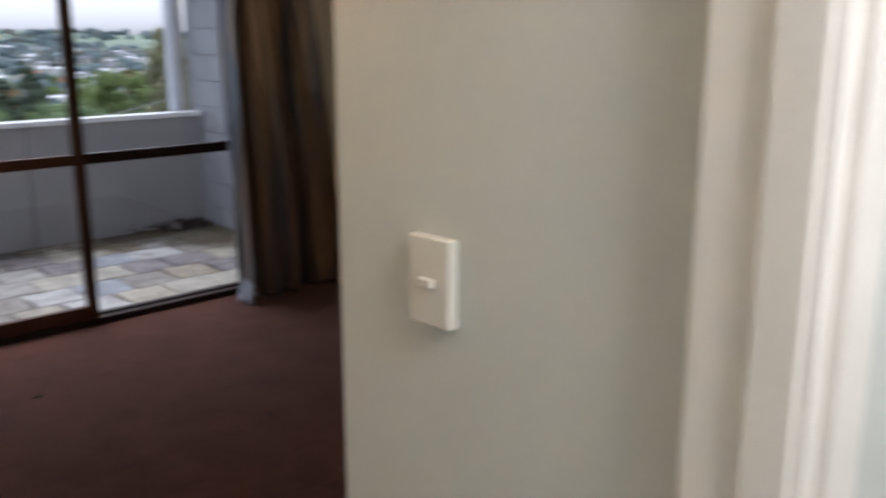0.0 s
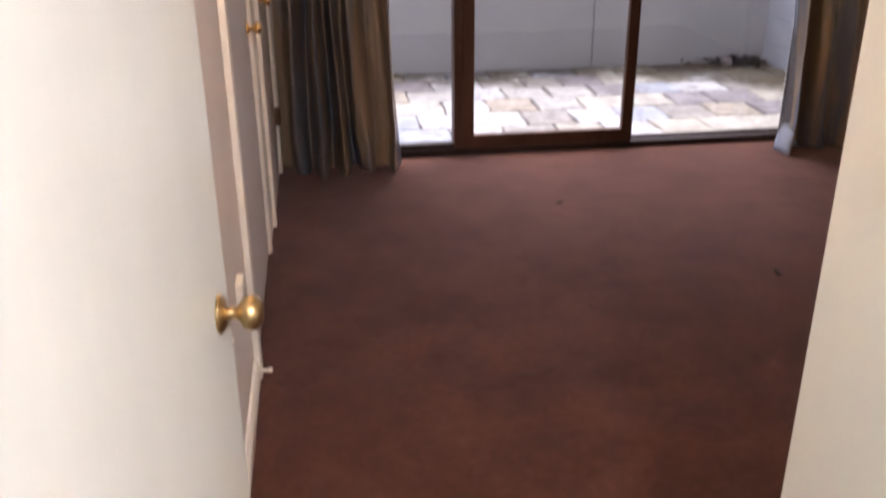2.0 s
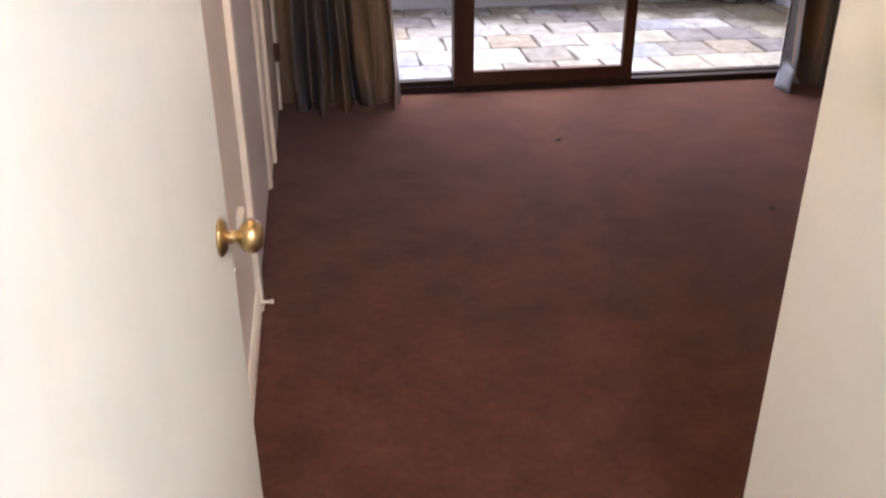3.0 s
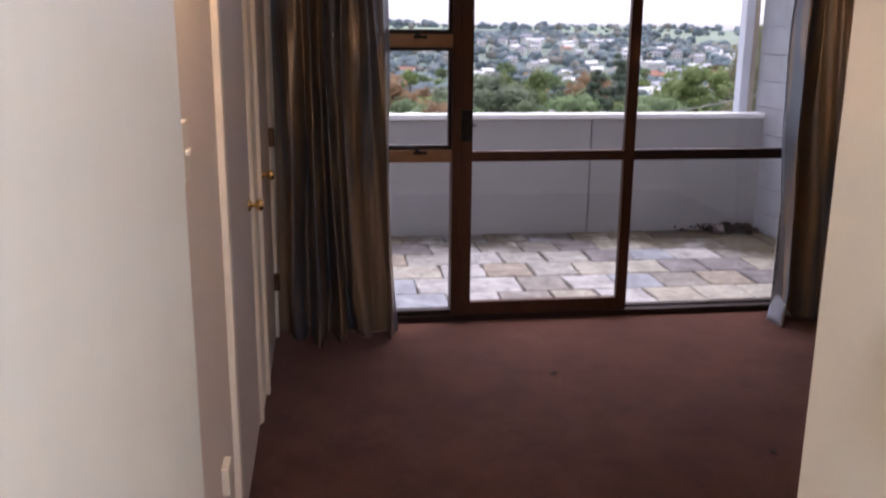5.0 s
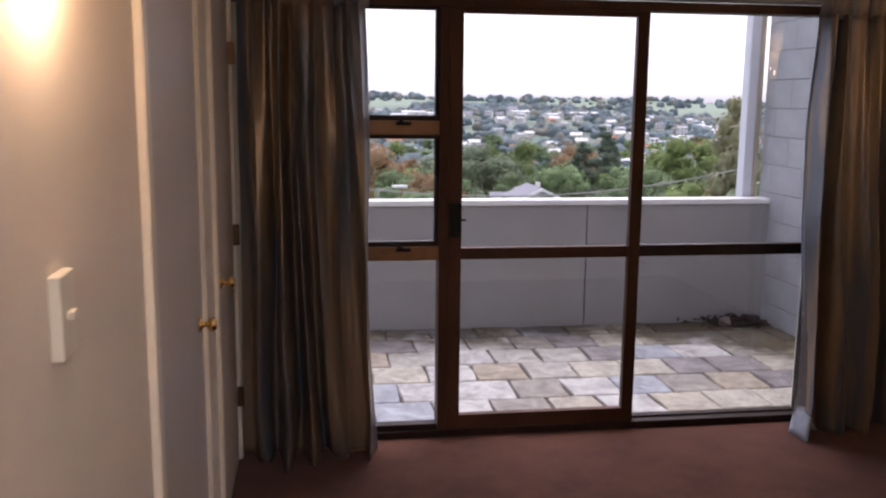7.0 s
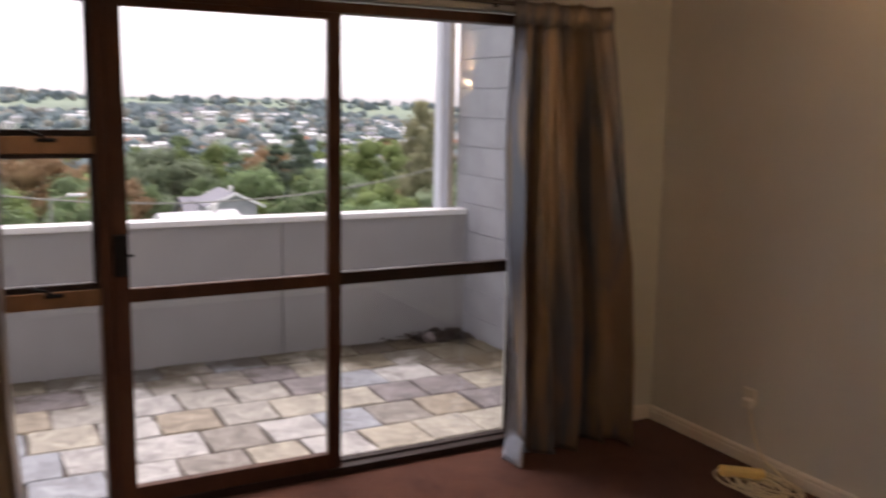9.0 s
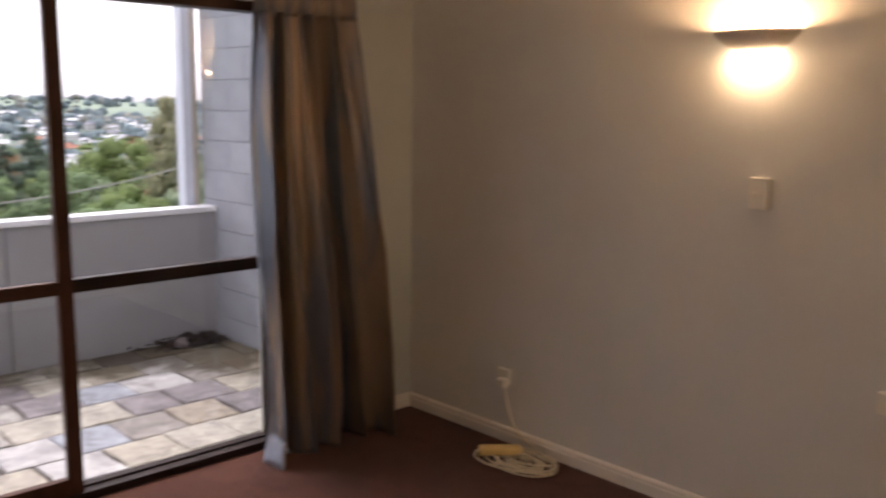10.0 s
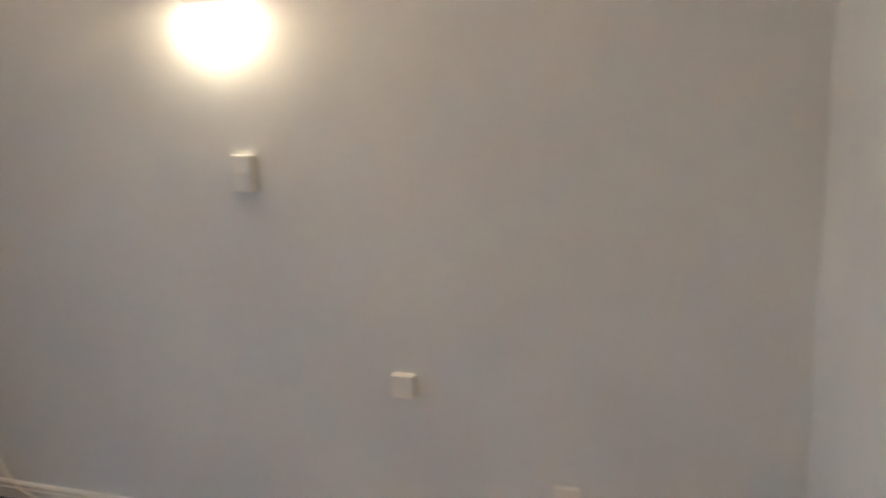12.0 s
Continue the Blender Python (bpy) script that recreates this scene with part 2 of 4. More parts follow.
# off-white parapet face; its weaker light is put in as a greyer colour
M_PARAPET = plain("shade_greyed_off_white_panel", (0.325, 0.318, 0.325), 0.7, vary=0.07, scale=2.2, bump=0.3, bump_scale=60)
M_CAP = plain("white_capping_paint", (0.82, 0.82, 0.83), 0.5, vary=0.05, scale=5)
M_POST = plain("white_post_paint", (0.66, 0.68, 0.76), 0.5, vary=0.05, scale=5)
M_POST_CREAM = plain("cream_timber_cover_strip", (0.42, 0.37, 0.30), 0.6, vary=0.1, scale=8)
M_STONE = stone_material()
M_STONE_LUMP = plain("pinkish_grey_stone", (0.20, 0.165, 0.16), 0.85, vary=0.2, scale=20)
M_MORTAR = plain("dark_mortar", (0.07, 0.058, 0.048), 0.9, vary=0.3, scale=14, bump=0.6, bump_scale=120)
M_CERAMIC = plain("pale_clay_lamp_bowl", (0.74, 0.66, 0.57), 0.6, vary=0.03, scale=10)
M_BULB = emitter("lamp_glass_glow", (1.0, 0.74, 0.42), 14.0)
M_YELLOW = plain("yellow_moulded_plastic", (0.78, 0.58, 0.22), 0.45, vary=0.06, scale=20)
M_CORD = plain("cream_flex_sheath", (0.74, 0.66, 0.48), 0.5, vary=0.06, scale=40)
M_LEAF_DRY = plain("dry_leaf_litter", (0.030, 0.020, 0.015), 0.9, vary=0.45, scale=30, per_object=0.3)
M_TRACK = plain("dark_brown_curtain_track", (0.035, 0.022, 0.018), 0.4, vary=0.15, scale=10)
M_BARK = plain("tree_bark", (0.09, 0.07, 0.055), 0.9, vary=0.3, scale=4)


def foliage(name, dark, light, leaf_scale=11.0):
    m, nt, b = nodes_of(name)
    L = nt.links.new
    tc = nt.nodes.new("ShaderNodeTexCoord")
    n1 = add(nt, "ShaderNodeTexNoise", Scale=leaf_scale, Detail=6.0, Roughness=0.7)
    L(tc.outputs["Object"], n1.inputs["Vector"])
    geo = nt.nodes.new("ShaderNodeNewGeometry")
    mixv = nt.nodes.new("ShaderNodeMath")
    mixv.operation = "MULTIPLY_ADD"
    mixv.inputs[1].default_value = 0.45
    L(geo.outputs["Random Per Island"], mixv.inputs[0])
    sub = nt.nodes.new("ShaderNodeMath")
    sub.operation = "SUBTRACT"
    L(n1.outputs["Fac"], sub.inputs[0])
    sub.inputs[1].default_value = 0.22
    L(sub.outputs[0], mixv.inputs[2])
    ramp = nt.nodes.new("ShaderNodeValToRGB")
    ramp.color_ramp.elements[0].position, ramp.color_ramp.elements[0].color = 0.25, (*dark, 1)
    ramp.color_ramp.elements[1].position, ramp.color_ramp.elements[1].color = 0.75, (*light, 1)
    L(mixv.outputs[0], ramp.inputs[0])
    info = nt.nodes.new("ShaderNodeObjectInfo")
    hsv = nt.nodes.new("ShaderNodeHueSaturation")
    mr = nt.nodes.new("ShaderNodeMapRange")
    mr.inputs["To Min"].default_value, mr.inputs["To Max"].default_value = 0.75, 1.3
    L(info.outputs["Random"], mr.inputs["Value"])
    L(mr.outputs[0], hsv.inputs["Value"])
    L(ramp.outputs[0], hsv.inputs["Color"])
    L(hsv.outputs[0], b.inputs["Base Color"])
    b.inputs["Roughness"].default_value = 0.75
    b.inputs["Specular IOR Level"].default_value = 0.25
    tuft = add(nt, "ShaderNodeTexNoise", Scale=leaf_scale * 3, Detail=5.0, Roughness=0.75)
    L(tc.outputs["Object"], tuft.inputs["Vector"])
    bp = add(nt, "ShaderNodeBump", Strength=0.35, Distance=0.3 / leaf_scale)
    L(tuft.outputs["Fac"], bp.inputs["Height"])
    L(bp.outputs[0], b.inputs["Normal"])
    thin = nt.nodes.new("ShaderNodeBsdfTranslucent")
    L(hsv.outputs[0], thin.inputs["Color"])
    both = nt.nodes.new("ShaderNodeMixShader")
    both.inputs[0].default_value = 0.4
    L(b.outputs[0], both.inputs[1])
    L(thin.outputs[0], both.inputs[2])
    L(both.outputs[0], nt.nodes["Material Output"].inputs["Surface"])
    return m


# leaf tones lifted beyond natural foliage: the air's haze is in the colour
M_GREENS = [foliage("mid_green_foliage", (0.145, 0.21, 0.11), (0.27, 0.37, 0.18)),
            foliage("dark_green_foliage", (0.095, 0.14, 0.11), (0.19, 0.255, 0.18)),
            foliage("yellow_green_foliage", (0.175, 0.24, 0.085), (0.34, 0.44, 0.17)),
            foliage("autumn_brown_foliage", (0.23, 0.145, 0.080), (0.36, 0.25, 0.145)),
            foliage("olive_grey_foliage", (0.18, 0.23, 0.155), (0.30, 0.37, 0.23)),
            foliage("yellowing_poplar_foliage", (0.21, 0.215, 0.13), (0.36, 0.355, 0.22))]
# distant foliage: the air's pale blue haze is painted into these base colours
M_FAR_WOODS = [foliage("haze_tinted_distant_woodland", (0.225, 0.295, 0.32), (0.30, 0.385, 0.40), 0.5), foliage("haze_tinted_dark_woodland", (0.17, 0.225, 0.25), (0.24, 0.31, 0.33), 0.5),
               foliage("haze_tinted_autumn_woodland", (0.255, 0.26, 0.24), (0.34, 0.345, 0.30), 0.5)]
# valley ground: scrub green lightened and blued with painted haze
M_GRASS = plain("haze_tinted_grass_and_scrub", (0.16, 0.215, 0.18), 0.95, vary=0.35, scale=0.02, bump_scale=0.3, second=(0.23, 0.30, 0.24))
_nt = M_GRASS.node_tree
_b = _nt.nodes["Principled BSDF"]
_below = _b.inputs["Base Color"].links[0].from_socket
_geo = _nt.nodes.new("ShaderNodeNewGeometry")
_sep = _nt.nodes.new("ShaderNodeSeparateXYZ")
_nt.links.new(_geo.outputs["Position"], _sep.inputs[0])
# beyond 690 m the green pales to ridge paddocks, greyed by painted haze
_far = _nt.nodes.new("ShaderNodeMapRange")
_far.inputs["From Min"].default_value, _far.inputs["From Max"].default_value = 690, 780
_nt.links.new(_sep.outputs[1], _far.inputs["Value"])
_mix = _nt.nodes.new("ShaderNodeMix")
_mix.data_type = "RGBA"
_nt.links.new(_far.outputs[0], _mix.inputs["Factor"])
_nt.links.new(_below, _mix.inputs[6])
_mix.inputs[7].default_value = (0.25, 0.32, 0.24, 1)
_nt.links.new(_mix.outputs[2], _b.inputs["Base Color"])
M_ROOFS = [plain("pale_iron_roof", (0.72, 0.73, 0.76), 0.5, vary=0.06, scale=1), plain("grey_slate_roof", (0.20, 0.20, 0.24), 0.6, vary=0.1, scale=1),
           plain("terracotta_roof", (0.35, 0.15, 0.09), 0.7, vary=0.12, scale=1), plain("mid_grey_iron_roof", (0.42, 0.43, 0.47), 0.6, vary=0.1, scale=1)]
M_HOUSE = [plain("white_weatherboard", (0.80, 0.79, 0.77), 0.7, vary=0.05, scale=1), plain("cream_weatherboard", (0.62, 0.57, 0.48), 0.7, vary=0.05, scale=1)]
M_PANE_DARK = plain("dark_house_window", (0.03, 0.035, 0.045), 0.15, vary=0.1, scale=1)
M_CONCRETE = plain("concrete", (0.33, 0.32, 0.30), 0.85, vary=0.12, scale=3, bump=0.4, bump_scale=60)


# ---- mesh helpers ----
def mesh_from(name, bm, material, smooth=False):
    me = bpy.data.meshes.new(name)
    bm.to_mesh(me)
    bm.free()
    me.materials.append(material)
    if smooth:
        me.polygons.foreach_set("use_smooth", [True] * len(me.polygons))
    return me


def part(name, bm, material, parent=None, label="", smooth=False, at=None):
    ob = new(name, mesh_from(name, bm, material, smooth))
    if parent is not None:
        ob.parent = parent
    if at is not None:
        ob.location = at
    if label:
        tagged(ob, label)
    return ob


def thing(name, label, category, group="", at=(0, 0, 0)):
    ob = new(name)
    ob.empty_display_size = 0.1
    ob.location = at
    return tagged(ob, label, category, group)


def box(bm, lo, hi, bevel=0.0, segments=1):
    """A box from corner to corner, with worn or rounded edges."""
    r = bmesh.ops.create_cube(bm, size=1.0)
    vs = r["verts"]
    c = [(a + b) / 2 for a, b in zip(lo, hi)]
    s = [b - a for a, b in zip(lo, hi)]
    for v in vs:
        v.co = Vector((v.co.x * s[0] + c[0], v.co.y * s[1] + c[1], v.co.z * s[2] + c[2]))
    if bevel:
        es = list({e for v in vs for e in v.link_edges})
        bmesh.ops.bevel(bm, geom=es, offset=bevel, segments=segments, profile=0.5, affect="EDGES")
    return bm


def boxes(*items, bevel=0.0, segments=1):
    bm = bmesh.new()
    for lo, hi in items:
        box(bm, lo, hi, bevel, segments)
    return bm


def lathe(bm, profile, turns=24, axis="Z", centre=(0, 0, 0), start=0.0, end=360.0):
    """A turned body: profile of (radius, height)."""
    full = abs(end - start) >= 359.9
    n = turns if full else turns + 1
    rings = []
    for r, h in profile:
        ring = []
        for i in range(n):
            a = radians(start + (end - start) * i / turns)
            p = (r * math.cos(a), r * math.sin(a), h)
            if axis == "X":
                p = (h, p[0], p[1])
            elif axis == "Y":
                p = (p[0], h, p[1])
            ring.append(bm.verts.new(Vector(p) + Vector(centre)))
        rings.append(ring)
    for a, b in zip(rings, rings[1:]):
        for i in range(n if full else n - 1):
            j = (i + 1) % n
            bm.faces.new((a[i], a[j], b[j], b[i]))
    if full:
        for ring in (rings[0], rings[-1]):
            if (ring[0].co - ring[n // 2].co).length > 1e-6:
                bm.faces.new(ring)
    bmesh.ops.remove_doubles(bm, verts=bm.verts, dist=1e-5)
    bmesh.ops.recalc_face_normals(bm, faces=bm.faces)
    return bm


def tube(bm, points, radius, sides=8):
    """A round cord through the points."""
    rings = []
    up = Vector((0.013, 0.02, 1))
    for i, p in enumerate(points):
        a, b = Vector(points[max(0, i - 1)]), Vector(points[min(len(points) - 1, i + 1)])
        d = (b - a).normalized()
        s = d.cross(up)
        s = s.normalized() if s.length > 1e-4 else Vector((1, 0, 0))
        u = s.cross(d).normalized()
        rings.append([bm.verts.new(Vector(p) + radius * (math.cos(2 * math.pi * k / sides) * s + math.sin(2 * math.pi * k / sides) * u)) for k in range(sides)])
    for a, b in zip(rings, rings[1:]):
        for i in range(sides):
            j = (i + 1) % sides
            bm.faces.new((a[i], a[j], b[j], b[i]))
    bm.faces.new(rings[0][::-1])
    bm.faces.new(rings[-1])
    return bm


def structure(name, bm, material, smooth=False):
    ob = new(name, mesh_from(name, bm, material, smooth))
    return tagged(ob, kind="structure")


# ---- the plan, in metres: x from the wardrobe wall, y from the window's plane ----
W = 3.747
LX = 0.018
BACK = -3.632
BACK_FACE = -3.685
PX = 0.878
DOORWAY = -4.225
CEIL = 2.42
HEAD = 2.09
WIN_L, WIN_R = 0.10, 2.875

# floors and ceilings
structure("floor", boxes(((-1.3, -6.2, -0.12), (W, 0.0, 0.0))), M_CARPET)
structure("ceiling", boxes(((-1.3, -6.2, CEIL), (W + 0.12, 0.12, CEIL + 0.1))), M_CEIL)
# walls
WR0, WR1, WRH = -2.12, -0.13, 2.05
structure("wall_left", boxes(((-0.12, DOORWAY, 0), (LX, WR0, CEIL)), ((-0.12, WR0, WRH), (LX, WR1, CEIL)), ((-0.12, WR1, 0), (LX, 0.0, CEIL))), M_WALL_LAMPLIT)
structure("wall_window", boxes(((-0.12, 0, 0), (WIN_L, 0.12, CEIL)), ((WIN_R, 0, 0), (W + 0.12, 0.12, CEIL)), ((WIN_L, 0, HEAD), (WIN_R, 0.12, CEIL))), M_WALL_PALE)
structure("wall_right", boxes(((W, BACK_FACE - 0.12, 0), (W + 0.12, 0.0, CEIL))), M_WALL)
structure("wall_back", boxes(((PX + 0.12, BACK_FACE - 0.12, 0), (W, BACK_FACE, CEIL))), M_WALL)
structure("wall_partition", boxes(((PX, DOORWAY, 0), (PX + 0.12, BACK, CEIL))), M_WALL_PALE)
structure("wall_doorway", boxes(((-1.3, DOORWAY - 0.12, 0), (0.035, DOORWAY, CEIL)), ((0.885, DOORWAY - 0.12, 0), (2.0, DOORWAY, CEIL)),
                                ((0.035, DOORWAY - 0.12, 2.05), (0.885, DOORWAY, CEIL))), M_WALL_PALE)
structure("wall_hall", boxes(((-1.3, -6.2, 0), (-1.2, DOORWAY - 0.12, CEIL)), ((2.0, -6.2, 0), (2.12, DOORWAY, CEIL)), ((-1.2, -6.2, 0), (2.0, -6.1, CEIL))), M_WALL_PALE)
structure("wall_wardrobe_back", boxes(((-0.72, WR0 - 0.1, 0), (-0.66, 0.0, CEIL)), ((-0.66, WR0 - 0.1, 0), (-0.12, WR0 - 0.04, CEIL))), M_WALL_PALE)


def skirting(name, a, b, face, h=0.075, t=0.014):
    """A skirting board from a to b along a wall, with a rounded top edge. face: the way it looks."""
    bm = bmesh.new()
    a, b, f = Vector((*a, 0)), Vector((*b, 0)), Vector((*face, 0))
    profile = [(0, 0), (t, 0), (t, h * 0.62), (t * 0.8, h * 0.68), (t * 0.85, h * 0.86), (t * 0.45, h * 0.98), (0, h)]
    ends = [[bm.verts.new(p + f * u + Vector((0, 0, v))) for u, v in profile] for p in (a, b)]
    n = len(profile)
    for i in range(n):
        j = (i + 1) % n
        bm.faces.new((ends[0][i], ends[0][j], ends[1][j], ends[1][i]))
    bm.faces.new(ends[0][::-1])
    bm.faces.new(ends[1])
    bmesh.ops.recalc_face_normals(bm, faces=bm.faces)
    return structure(name, bm, M_TRIM)


skirting("baseboard", (W, BACK_FACE), (W, 0), (-1, 0))
skirting("baseboard", (WIN_R + 0.03, 0), (W - 0.014, 0), (0, -1))
skirting("baseboard", (PX + 0.12, BACK_FACE), (W - 0.014, BACK_FACE), (0, 1))
skirting("baseboard", (PX, DOORWAY), (PX, BACK), (-1, 0))
skirting("baseboard", (LX, DOORWAY + 0.01), (LX, WR0 - 0.045), (1, 0))


# door frame round the doorway
frame_1 = structure("door_frame", boxes(((0.035, DOORWAY - 0.125, 0), (0.067, DOORWAY - 0.001, 2.05)), ((0.843, DOORWAY - 0.125, 0), (0.885, DOORWAY - 0.001, 2.05)),
                                        ((0.067, DOORWAY - 0.125, 2.018), (0.843, DOORWAY + 0.004, 2.05)), bevel=0.002), M_TRIM)
structure("door_stop", boxes(((0.067, DOORWAY - 0.085, 0), (0.079, DOORWAY - 0.045, 2.018)), ((0.833, DOORWAY - 0.115, 0), (0.843, DOORWAY - 0.068, 2.018)), bevel=0.002), M_TRIM)
structure("architrave", boxes(((-0.02, DOORWAY - 0.14, 0), (0.045, DOORWAY - 0.122, 2.10)), ((0.867, DOORWAY - 0.14, 0), (0.93, DOORWAY - 0.122, 2.10)),
                              ((0.045, DOORWAY - 0.14, 2.04), (0.867, DOORWAY - 0.122, 2.10)), bevel=0.003), M_TRIM)


def knob(parent, at, direction, material, size=1.0, label=""):
    """A round door knob on a rose, standing out along x."""
    k = part("knob", lathe(bmesh.new(), [(0.0, 0), (0.031 * size, 0), (0.031 * size, 0.004 * size), (0.024 * size, 0.009 * size), (0.0115 * size, 0.012 * size),
                                         (0.0095 * size, 0.026 * size), (0.014 * size, 0.031 * size), (0.0245 * size, 0.038 * size), (0.0275 * size, 0.048 * size),
                                         (0.0255 * size, 0.058 * size), (0.017 * size, 0.0655 * size), (0.0, 0.067 * size)], 28, "X"), material, parent, label, smooth=True)
    k.location = at
    k.scale = (direction, 1, 1)
    return k


# bedroom door leaf, standing open along the side wall
door = thing("open_door", "open flush cream painted door with a brass knob, folded back towards the side wall", "door", at=(0.073, DOORWAY + 0.012, 0))
door.rotation_euler = (0, 0, radians(-4.2))
DW = 0.738
part("leaf", boxes(((-0.036, 0, 0.008), (0.0, DW, 2.012)), bevel=0.0025, segments=2), M_DOOR, door)
knob(door, (0.0, DW - 0.068, 0.930), 1, M_OLD_BRASS, 0.84, "tarnished brass knob on a round rose")
knob(door, (-0.036, DW - 0.066, 0.930), -1, M_OLD_BRASS)
part("latch_plate", boxes(((-0.028, DW - 0.0005, 0.878), (-0.008, DW + 0.001, 0.982))), M_OLD_BRASS, door)
for hz in (0.22, 1.0, 1.8):
    part("hinge", lathe(bmesh.new(), [(0.006, hz - 0.045), (0.006, hz + 0.045)], 10, centre=(0.004, -0.004, 0)), M_OLD_BRASS, door)

# wardrobe, built in along the side wall
wardrobe = thing("wardrobe", "built-in wardrobe with two flush pale painted doors and small brass knobs", "wardrobe", at=(LX, WR0, 0))


def wd(y):
    return y - WR0


part("frame", boxes(((-0.1, wd(-2.12), 0), (0.006, wd(-2.085), WRH)), ((-0.1, wd(-1.205), 0), (0.010, wd(-0.86), WRH)), ((-0.1, wd(-0.17), 0), (0.034, wd(-0.13), WRH)),
                    ((-0.1, wd(-2.085), 2.02), (0.006, wd(-1.205), WRH)), ((-0.1, wd(-0.86), 2.02), (0.006, wd(-0.17), WRH)), bevel=0.002), M_TRIM, wardrobe)
for lo, hi in (((0.0, wd(-2.175), 0), (0.02, wd(-2.115), 2.11)), ((0.0, wd(-0.13), 0), (0.026, wd(-0.09), 2.11)), ((0.0, wd(-2.115), 2.051), (0.02, wd(-0.13), 2.11))):
    part("architrave", boxes((lo, hi), bevel=0.004, segments=2), M_TRIM, wardrobe)
part("cover_strip", boxes(((0.010, wd(-1.195), 0), (0.016, wd(-1.15), 2.02)), ((0.010, wd(-0.91), 0), (0.026, wd(-0.865), 2.02)), bevel=0.003), M_TRIM, wardrobe)
for y0, y1, ky, hy in ((-2.082, -1.208, -1.305, None), (-0.857, -0.173, -0.79, -0.173)):
    d = part("door", boxes(((-0.03, wd(y0), 0.012), (0.003 if hy is None else 0.018, wd(y1), 2.016)), bevel=0.0025, segments=2), M_WARDROBE, wardrobe, "flush pale painted wardrobe door")
    kb = knob(d, (0.003 if hy is None else 0.018, wd(ky), 0.918 if hy is None else 0.945), 1, M_BRASS, 0.82, "polished brass knob")
    if hy:
        for hz in (0.30, 1.03, 1.80):
            part("hinge", boxes(((0.016, wd(hy) - 0.014, hz - 0.045), (0.046, wd(hy) + 0.002, hz + 0.045)), bevel=0.003), M_HINGE, d)


# ---- window and sliding door ----
def bar(name, x0, x1, z0, z1, y0, y1, material, parent, label=""):
    return part(name, boxes(((x0, y0, z0), (x1, y1, z1)), bevel=0.003, segments=2), material, parent, label)


win = thing("window_wall", "bronze aluminium window wall with a sliding glass door onto the balcony", "window", at=(0, 0, 0))
tagged(win, kind="structure")
bar("head_frame", WIN_L, WIN_R, 2.032, 2.075, -0.012, 0.095, M_BRONZE, win)
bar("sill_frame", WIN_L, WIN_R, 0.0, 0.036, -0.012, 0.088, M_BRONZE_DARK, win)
bar("jamb", WIN_L, WIN_L + 0.035, 0.036, 2.032, -0.012, 0.095, M_BRONZE, win)
bar("jamb", WIN_R - 0.024, WIN_R, 0.036, 2.032, -0.004, 0.075, M_BRONZE_DARK, win)
bar("mullion", 0.962, 1.004, 0.036, 2.032, -0.012, 0.09, M_BRONZE, win)
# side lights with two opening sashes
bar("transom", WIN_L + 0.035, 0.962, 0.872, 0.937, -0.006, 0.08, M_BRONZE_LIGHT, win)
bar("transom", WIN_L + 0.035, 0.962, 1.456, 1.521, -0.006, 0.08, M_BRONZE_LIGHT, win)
bar("bead", WIN_L + 0.035, 0.962, 0.036, 0.066, 0.0, 0.06, M_BRONZE_DARK, win)


def sash(x0, x1, z0, z1):
    s = part("awning_sash", boxes(((x0, 0.005, z0), (x1, 0.045, z0 + 0.024)), ((x0, 0.005, z1 - 0.018), (x1, 0.045, z1)), ((x0, 0.005, z0 + 0.024), (x0 + 0.02, 0.045, z1 - 0.018)),
                                  ((x1 - 0.02, 0.005, z0 + 0.024), (x1, 0.045, z1 - 0.018)), bevel=0.002), M_BRONZE_DARK, win, "dark awning sash")
    part("pane", boxes(((x0 + 0.018, 0.022, z0 + 0.022), (x1 - 0.018, 0.026, z1 - 0.016))), M_GLASS, s)
    cx = 0.795
    stay = boxes(((cx - 0.035, -0.012, z0 - 0.022), (cx + 0.035, 0.004, z0 - 0.006)), bevel=0.003)
    tube(stay, [(cx - 0.005, -0.014, z0 - 0.006), (cx - 0.03, -0.02, z0 + 0.008), (cx - 0.075, -0.018, z0 + 0.02)], 0.006)
    part("latch", stay, M_RUBBER, s, "black cam latch")


sash(WIN_L + 0.035, 0.962, 0.937, 1.456)
sash(WIN_L + 0.035, 0.962, 1.521, 2.032)
part("pane", boxes(((WIN_L + 0.035, 0.03, 0.07), (0.962, 0.034, 0.885))), M_GLASS, win)
# fixed light
bar("fixed_stile", 1.915, 1.957, 0.036, 2.032, 0.045, 0.085, M_BRONZE, win)
bar("fixed_rail", 1.957, WIN_R - 0.024, 0.866, 0.922, 0.04, 0.088, M_BRONZE_DARK, win)
bar("bead", 1.957, WIN_R - 0.024, 0.036, 0.046, 0.04, 0.088, M_BRONZE_DARK, win)
part("pane", boxes(((1.95, 0.064, 0.04), (WIN_R - 0.02, 0.068, 2.034))), M_GLASS, win)
# sliding leaf
slider = part("sliding_door", boxes(((1.006, -0.002, 0.03), (1.07, 0.038, 2.031)), ((1.893, -0.002, 0.03), (1.951, 0.038, 2.031)), ((1.07, -0.002, 0.03), (1.893, 0.038, 0.106)),
                                    ((1.07, -0.002, 2.004), (1.893, 0.038, 2.031)), bevel=0.003, segments=2), M_BRONZE, win, "bronze framed sliding door leaf")
part("mid_rail", boxes(((1.07, 0.0, 0.872), (1.893, 0.036, 0.927)), bevel=0.003), M_BRONZE, slider)
part("pane", boxes(((1.065, 0.015, 0.095), (1.90, 0.019, 2.01))), M_GLASS, slider)
